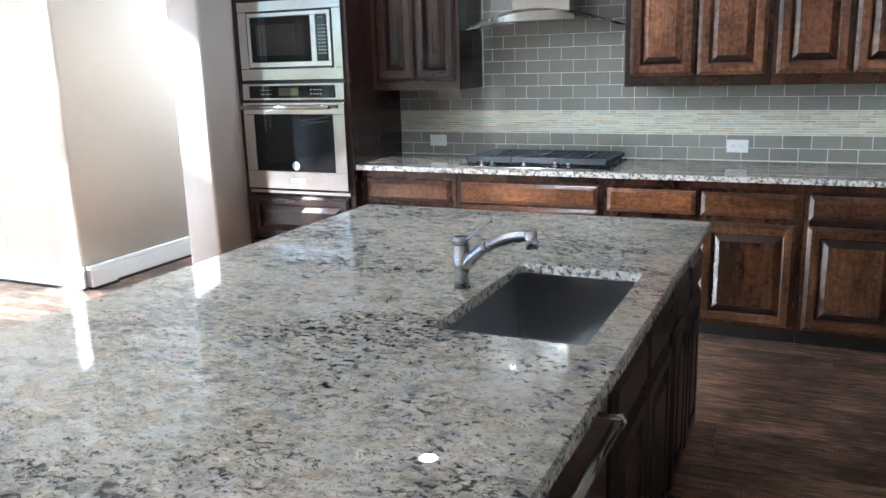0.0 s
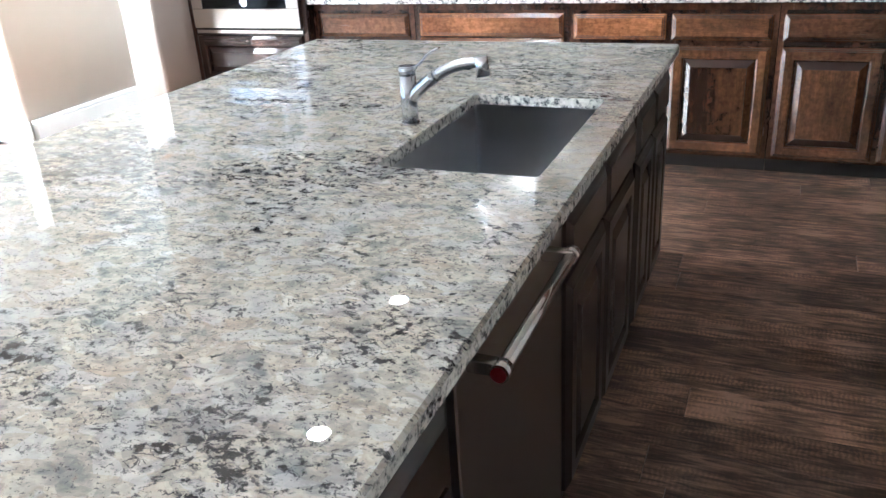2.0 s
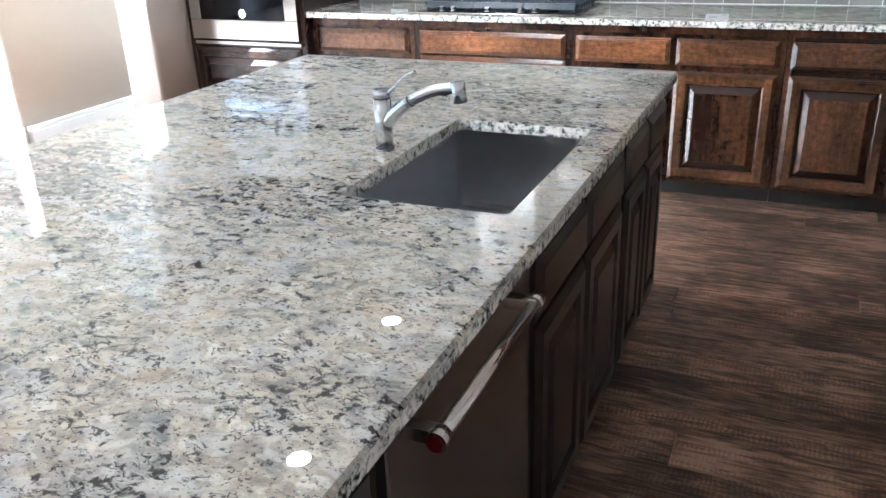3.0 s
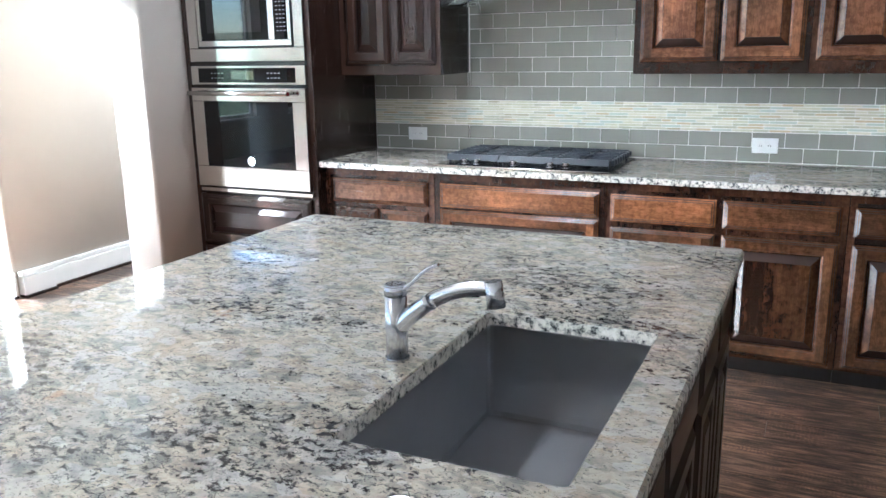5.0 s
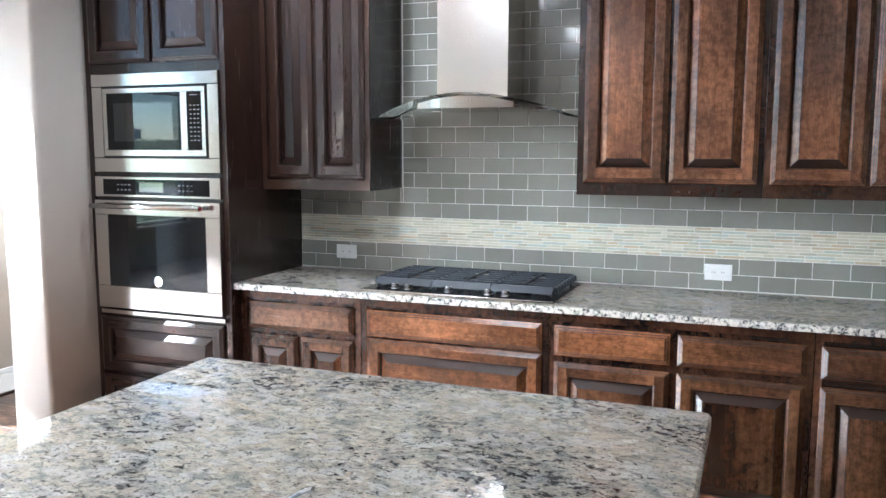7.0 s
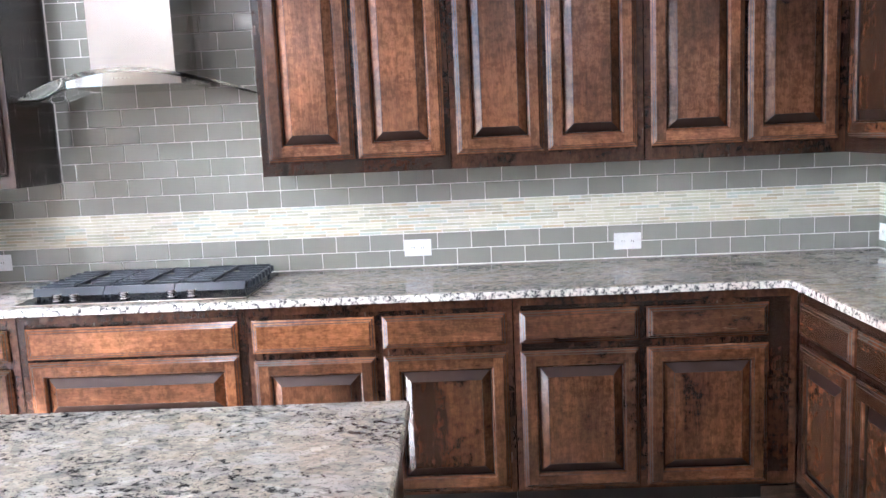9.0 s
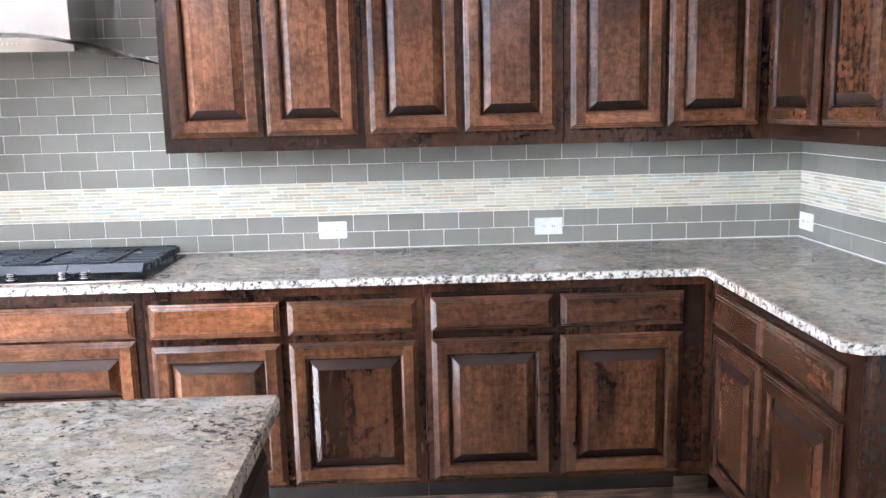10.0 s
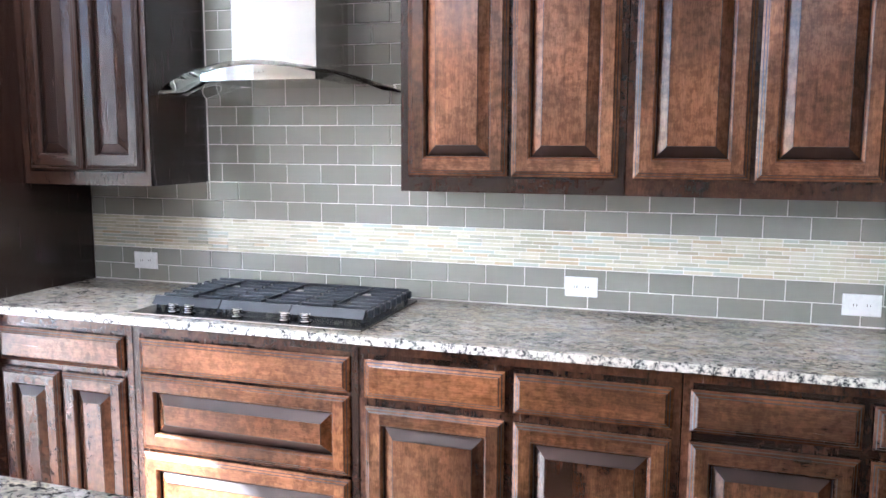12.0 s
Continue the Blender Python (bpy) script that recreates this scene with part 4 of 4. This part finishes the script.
# cooktop
ck = thing("gas_cooktop", "stainless steel gas cooktop with black cast iron grates", "cooktop")
cx0, cx1, cy0, cy1 = -3.612, -2.700, -0.622, -0.075
part("tray", boxes((cx0, cx1, cy0, cy1, TOP + 0.0005, TOP + 0.008), bevel=0.002), M_TRAY, ck)
part("front_rim", boxes((cx0, cx1, cy0 - 0.008, cy0 - 0.0005, TOP + 0.0005, TOP + 0.010), bevel=0.002), M_STEELX, ck)
GZ = TOP + 0.052
bars_x = [cx0 + 0.035, cx0 + 0.035 + 0.283, cx0 + 0.035 + 0.566, cx1 - 0.028]
for k in range(3):
    g0, g1 = bars_x[k] + 0.002, bars_x[k + 1] - 0.002
    y0, y1 = cy0 + 0.100, cy1 - 0.012
    xm = (g0 + g1) / 2
    bm = bmesh.new()
    # sloping front apron, side rails, level bars, centre spine, end fingers and feet
    vs = [bm.verts.new(p) for p in ((g0, y0 - 0.016, GZ - 0.028), (g1, y0 - 0.016, GZ - 0.028), (g1, y0 + 0.008, GZ), (g0, y0 + 0.008, GZ), (g0, y0 + 0.004, GZ - 0.028), (g1, y0 + 0.004, GZ - 0.028), (g1, y0 + 0.018, GZ), (g0, y0 + 0.018, GZ))]
    for q in ((0, 1, 2, 3), (4, 7, 6, 5), (3, 2, 6, 7), (0, 4, 5, 1), (0, 3, 7, 4), (1, 5, 6, 2)):
        bm.faces.new([vs[i] for i in q])
    box(bm, g0, g1, y1 - 0.010, y1, GZ - 0.012, GZ, bevel=0.002)
    for xx in (g0, g1 - 0.008):
        box(bm, xx, xx + 0.008, y0 + 0.018, y1 - 0.010, GZ - 0.016, GZ - 0.008)
    n = 7
    for j in range(1, n):
        y = y0 + 0.012 + (y1 - y0 - 0.022) * j / n
        gap = 0.034 if j in (2, 5) else 0.0
        for p, q in ((g0 + 0.003, xm - gap), (xm + gap, g1 - 0.003)):
            box(bm, p, q, y - 0.0045, y + 0.0045, GZ - 0.012, GZ, bevel=0.0018)
    box(bm, xm - 0.0045, xm + 0.0045, y0 + 0.035, y1 - 0.035, GZ - 0.007, GZ + 0.0025, bevel=0.001)
    ends = [(g1, 1)] if k == 2 else [(g0, -1)] if k == 0 else []
    for xx, sgn in ends:
        for j in range(8):
            y = y0 + 0.024 + (y1 - y0 - 0.045) * j / 7.4
            box(bm, xx, xx + sgn * 0.020, y, y + 0.020, GZ - 0.030, GZ - 0.002, bevel=0.004)
    for xx in (g0 + 0.004, g1 - 0.016):
        for yy in (y0 + 0.004, y1 - 0.014):
            box(bm, xx, xx + 0.012, yy, yy + 0.010, TOP + 0.0085, GZ - 0.012)
    part("grate", bm, M_IRON, ck, "black cast iron grate")
for bx_, by_, br in ((-3.42, -0.42, 0.035), (-3.42, -0.20, 0.042), (-3.15, -0.31, 0.052), (-2.88, -0.42, 0.035), (-2.88, -0.20, 0.042)):
    bm = bmesh.new()
    cyl(bm, (bx_, by_, TOP + 0.0095), (bx_, by_, TOP + 0.022), br, br * 0.9, 20)
    cyl(bm, (bx_, by_, TOP + 0.022), (bx_, by_, TOP + 0.030), br * 0.7, br * 0.62, 20)
    part("burner", bm, M_IRON, ck)
for kx in (-3.462, -3.395, -3.198, -3.010, -2.930):
    bm = bmesh.new()
    cyl(bm, (kx, -0.568, TOP + 0.0095), (kx, -0.568, TOP + 0.016), 0.023, 0.021, 20)
    cyl(bm, (kx, -0.568, TOP + 0.016), (kx, -0.568, TOP + 0.024), 0.0135, 0.0150, 20)
    cyl(bm, (kx, -0.568, TOP + 0.024), (kx, -0.568, TOP + 0.030), 0.0190, 0.0200, 24)
    cyl(bm, (kx, -0.568, TOP + 0.030), (kx, -0.568, TOP + 0.038), 0.0200, 0.0165, 24)
    part("knob", bm, M_CHROME, ck, "chrome knob")

# hood
hood = thing("range_hood", "stainless steel chimney hood with a curved clear glass canopy", "range hood")
HX = -3.163
part("chimney", boxes((HX - 0.200, HX + 0.152, -0.290, -0.012, 1.80, KITCHEN_CEIL - 0.002), bevel=0.002), M_STEEL, hood)
bm = bmesh.new()
bw, yb = 0.228, -0.455
prof = []
for k in range(13):
    x = -bw + 2 * bw * k / 12
    prof.append((HX + x, 1.800 - 0.028 * (x / bw) ** 2))
fr = [bm.verts.new((x, yb - 0.02 * (1 - ((x - HX) / bw) ** 2), z)) for x, z in prof]
bk = [bm.verts.new((x, -0.015, z)) for x, z in prof]
fl = [bm.verts.new((x, yb - 0.02 * (1 - ((x - HX) / bw) ** 2), 1.748)) for x, z in prof]
bl = [bm.verts.new((x, -0.015, 1.748)) for x, z in prof]
for k in range(12):
    bm.faces.new([fr[k], fr[k + 1], bk[k + 1], bk[k]])
    bm.faces.new([fl[k], fl[k + 1], fr[k + 1], fr[k]])
    bm.faces.new([bl[k], bl[k + 1], fl[k + 1], fl[k]])
bm.faces.new([fr[0], bk[0], bl[0], fl[0]]); bm.faces.new([fr[-1], fl[-1], bl[-1], bk[-1]])
part("body", bm, M_STEELX, hood)
bm = bmesh.new()
for k in range(5):
    cyl(bm, (HX - 0.032 + 0.017 * k, -0.474, 1.776), (HX - 0.032 + 0.017 * k, -0.479, 1.776), 0.004, n=10)
part("buttons", bm, M_CHROME, hood)
bm = bmesh.new()
N, gw = 28, 0.452
tp = []
for k in range(N + 1):
    u = -1 + 2 * k / N
    x = HX + u * gw
    z = 1.815 - 0.098 * (abs(u) ** 1.9)
    yf = -0.50 + 0.10 * (abs(u) ** 2.6)
    tp.append([bm.verts.new((x, y, zz)) for y, zz in ((yf, z), (-0.02, z), (-0.02, z - 0.006), (yf, z - 0.006))])
for a, b in zip(tp, tp[1:]):
    for k in range(4):
        bm.faces.new([a[k], a[(k + 1) % 4], b[(k + 1) % 4], b[k]]).smooth = True
bm.faces.new(tp[0]); bm.faces.new(tp[-1][::-1])
gl = part("glass_canopy", bm, M_GLASS, hood, "curved clear glass canopy")

# outlets
def outlet(x, z, m=None, w=0.122, h=0.075, double=True, name="wall_outlet"):
    o = thing(name, "white double outlet plate set level in the tiles" if double else "white outlet plate on the wall", "outlet", "outlets", m or pose(x, -0.0125, z))
    part("plate", boxes((-w / 2, w / 2, -0.006, 0, -h / 2, h / 2), bevel=0.002), M_WHITE, o)
    for s in (-1, 1):
        bm = bmesh.new()
        if w > h:
            cyl(bm, (s * 0.021, -0.006, 0), (s * 0.021, -0.0075, 0), 0.0165, n=20)
        else:
            cyl(bm, (0, -0.006, s * 0.021), (0, -0.0075, s * 0.021), 0.0165, n=20)
        so = part("socket", bm, M_WHITE, o)
        bm = bmesh.new()
        cx_, cz_ = (s * 0.021, 0) if w > h else (0, s * 0.021)
        for d in (-0.005, 0.005):
            box(bm, cx_ + d - 0.001, cx_ + d + 0.001, -0.0082, -0.0076, cz_ - 0.004, cz_ + 0.004)
        part("slots", bm, M_BLACK, so)
    return o


outlet(-2.072, 1.001)
outlet(-1.127, 0.993)
outlet(-4.002, 1.009)
outlet(0, 0, pose(-0.0125, -0.091, 0.992, 0, 0, -90))
outlet(0, 0, pose(-7.185, -1.021, 0.335), 0.072, 0.118, False)

# recessed lights; the last two are unseen, added to brighten the kitchen
LIGHTS = [(-3.755, -0.84), (-3.545, -2.22), (-3.72, -4.42), (-0.9, -5.9), (-3.5, -6.8)]
for x, y in LIGHTS:
    d = thing("recessed_light", "round white recessed ceiling light, switched on", "ceiling light", "recessed lights", pose(x, y, KITCHEN_CEIL))
    bm = bmesh.new()
    n = 32
    r = [[bm.verts.new((q * math.cos(i * math.tau / n), q * math.sin(i * math.tau / n), z)) for i in range(n)] for q, z in ((0.080, -0.001), (0.080, -0.006), (0.056, -0.008), (0.056, -0.001))]
    for a, b in zip(r, r[1:]):
        for i in range(n):
            bm.faces.new([a[i], a[(i + 1) % n], b[(i + 1) % n], b[i]])
    part("ring", bm, M_TRIM, d)
    bm = bmesh.new()
    cyl(bm, (0, 0, -0.001), (0, 0, -0.004), 0.055, n=32)
    part("bulb", bm, M_LAMP, d)

vent = thing("toe_kick_vent", "pale grey metal vent plate at the cabinet toe kick", "vent")
part("plate", boxes((-0.735, -0.600, -0.600, -0.594, 0.006, 0.082), bevel=0.001), M_STEELX, vent)

# ---- tiles ----
TW, TH, J = 0.1535, 0.0765, 0.0036
structure("tile_bed", boxes((-4.284, 0.0, -0.009, -0.0005, TOP + 0.0005, KITCHEN_CEIL)), M_GROUT, "pale grout bed behind the wall tiles")
structure("tile_bed", boxes((-0.009, -0.0005, -1.64, -0.0095, TOP + 0.0005, UB + 0.02)), M_GROUT, "pale grout bed behind the side wall tiles")
splash = tagged(new("backsplash"), "grey glass subway tiles in running bond with pale grout", kind="structure")
meshes = {}
tilt = random.Random(21)


def tile(a0, a1, z0, z1, wall):
    key = (round(a1 - a0, 4), round(z1 - z0, 4), wall)
    if key not in meshes:
        w, h = a1 - a0 - J, z1 - z0 - J
        bm = bmesh.new()
        if w <= 0.004 or h <= 0.004:
            return
        b = min(0.0018, w / 4, h / 4)
        rings(bm, 0, w, 0, h, [(0, 0.0), (0, 0.0040), (b, 0.0058)], side=0, level=0)
        me = bpy.data.meshes.new("tile")
        bm.to_mesh(me); bm.free()
        me.materials.append(M_TILE)
        meshes[key] = me
    o = new("tile", meshes[key])
    o.parent = splash
    tx, tz = tilt.gauss(0, 0.13), tilt.gauss(0, 0.09)
    o.matrix_local = pose(a0 + J / 2, -0.0064, z0 + J / 2, tx, 0, tz) if wall == "n" else pose(-0.0064, -a0 - J / 2, z0 + J / 2, tx, 0, -90 + tz)


def tile_row(lo, hi, z0, z1, start, wall):
    a = start - math.ceil((start - lo) / TW) * TW
    while a < hi - 1e-5:
        p, q = max(a, lo), min(a + TW, hi)
        if q - p > 0.008:
            tile(p, q, z0, z1, wall)
        a += TW


RZ0, RZ1, RZ2, RZ3 = TOP + 0.004, 0.991, 1.066, 1.207
# x of one joint for each row parity
row_tab = [(RZ0, RZ1, -0.053), (RZ1, RZ2, -0.140)]
for z0, z1, st in row_tab:
    tile_row(-4.284, -0.006, z0, z1, st, "n")
    tile_row(0.0065, 1.64, z0, z1, 0.153 if st == -0.053 else 0.075, "e")
z, k = RZ3, 0
while z < 2.60:
    z1 = z + 0.0785
    st = -0.070 if k % 2 == 0 else -0.147
    if z < UB:
        tile_row(-4.284, -0.006, z, min(z1, z1), st, "n") if z1 <= UB + 0.001 else None
        if z1 > UB + 0.001:
            tile_row(-4.284, -3.664, z, UB, st, "n")
            tile_row(-3.664, -2.680, z, z1, st, "n")
            tile_row(-2.680, -0.006, z, UB, st, "n")
        tile_row(0.0065, 1.64, z, min(z1, UB), 0.075 if k % 2 else 0.153, "e")
    else:
        tile_row(-3.664, -2.680, z, z1, st, "n")
    z, k = z1, k + 1

# mosaic band of narrow glass strips
rnd = random.Random(5)
for wall, lo, hi in (("n", -4.284, -0.0065), ("e", 0.0065, 1.64)):
    vs, fs = [], []
    rows = 10
    hgt = (RZ3 - RZ2) / rows
    for r in range(rows):
        a = lo
        while a < hi - 0.004:
            b = min(hi, a + rnd.choice((0.05, 0.075, 0.10, 0.10, 0.125)))
            if hi - b < 0.02:
                b = hi
            z0, z1 = RZ2 + r * hgt + 0.0012, RZ2 + (r + 1) * hgt - 0.0012
            f = 0.0115 + rnd.uniform(-0.0012, 0.0012)
            p, q = a + 0.001, b - 0.001
            n = len(vs)
            e = 0.0009
            pts = [(p, 0.006, z0), (q, 0.006, z0), (q, 0.006, z1), (p, 0.006, z1), (p + e, f, z0 + e), (q - e, f, z0 + e), (q - e, f, z1 - e), (p + e, f, z1 - e)]
            vs += [(x, -y, zz) if wall == "n" else (-y, -x, zz) for x, y, zz in pts]
            fs += [(n + 4, n + 5, n + 6, n + 7)] + [(n + i, n + (i + 1) % 4, n + 4 + (i + 1) % 4, n + 4 + i) for i in range(4)]
            a = b
    me = bpy.data.meshes.new("mosaic_band")
    me.from_pydata(vs, [], fs)
    me.materials.append(M_MOS)
    mo = new("mosaic_band", me)
    mo.parent = splash
    tagged(mo, "band of narrow cream, green and pale blue glass strips", kind="stuff")

# ---- floor planks ----
planks = tagged(new("floor_planks"), "dark brown hand-scraped wood plank floor", kind="structure")
rnd = random.Random(11)
PW = 0.165
pm = {}
joined = bmesh.new()
y = -0.02
row = 0
lens = (0.9, 1.2, 1.5, 1.8)


def plank_geo(bm, x0, x1, y0, y1):
    e, t = 0.002, 0.0
    lo = [bm.verts.new(p) for p in ((x0, y0, -0.012), (x1, y0, -0.012), (x1, y1, -0.012), (x0, y1, -0.012))]
    mi = [bm.verts.new(p) for p in ((x0, y0, -0.0022), (x1, y0, -0.0022), (x1, y1, -0.0022), (x0, y1, -0.0022))]
    hi = [bm.verts.new(p) for p in ((x0 + e, y0 + e, t), (x1 - e, y0 + e, t), (x1 - e, y1 - e, t), (x0 + e, y1 - e, t))]
    for a, b in ((lo, mi), (mi, hi)):
        for k in range(4):
            bm.faces.new([a[k], a[(k + 1) % 4], b[(k + 1) % 4], b[k]])
    bm.faces.new(hi)


yy = 2.6
while yy > SOUTH:
    x = WEST - rnd.uniform(0, 1.2)
    while x < 0.0:
        L = rnd.choice(lens)
        a, b = max(x, WEST), min(x + L, 0.0)
        y0, y1 = max(yy - PW, SOUTH), yy
        x += L
        if b - a < 0.05:
            continue
        near = y1 > -5.3 and (y1 < -0.3 or a < -5.4) and y1 < 0.9 and not (y1 > -0.95 and b < -6.375)
        if near:
            key = (round(b - a, 3), round(y1 - y0, 3))
            if key not in pm:
                bm = bmesh.new()
                plank_geo(bm, 0, b - a - 0.0008, 0, y1 - y0 - 0.0008)
                me = bpy.data.meshes.new("plank")
                bm.to_mesh(me); bm.free()
                me.materials.append(M_FLOOR)
                pm[key] = me
            o = new("plank", pm[key])
            o.parent = planks
            o.location = (a, y0, 0)
        else:
            plank_geo(joined, a, b - 0.0008, y0, y1 - 0.0008)
    yy -= PW
rest = finish(joined, "far_planks", M_FLOOR, planks)
rest["kind"] = "stuff"
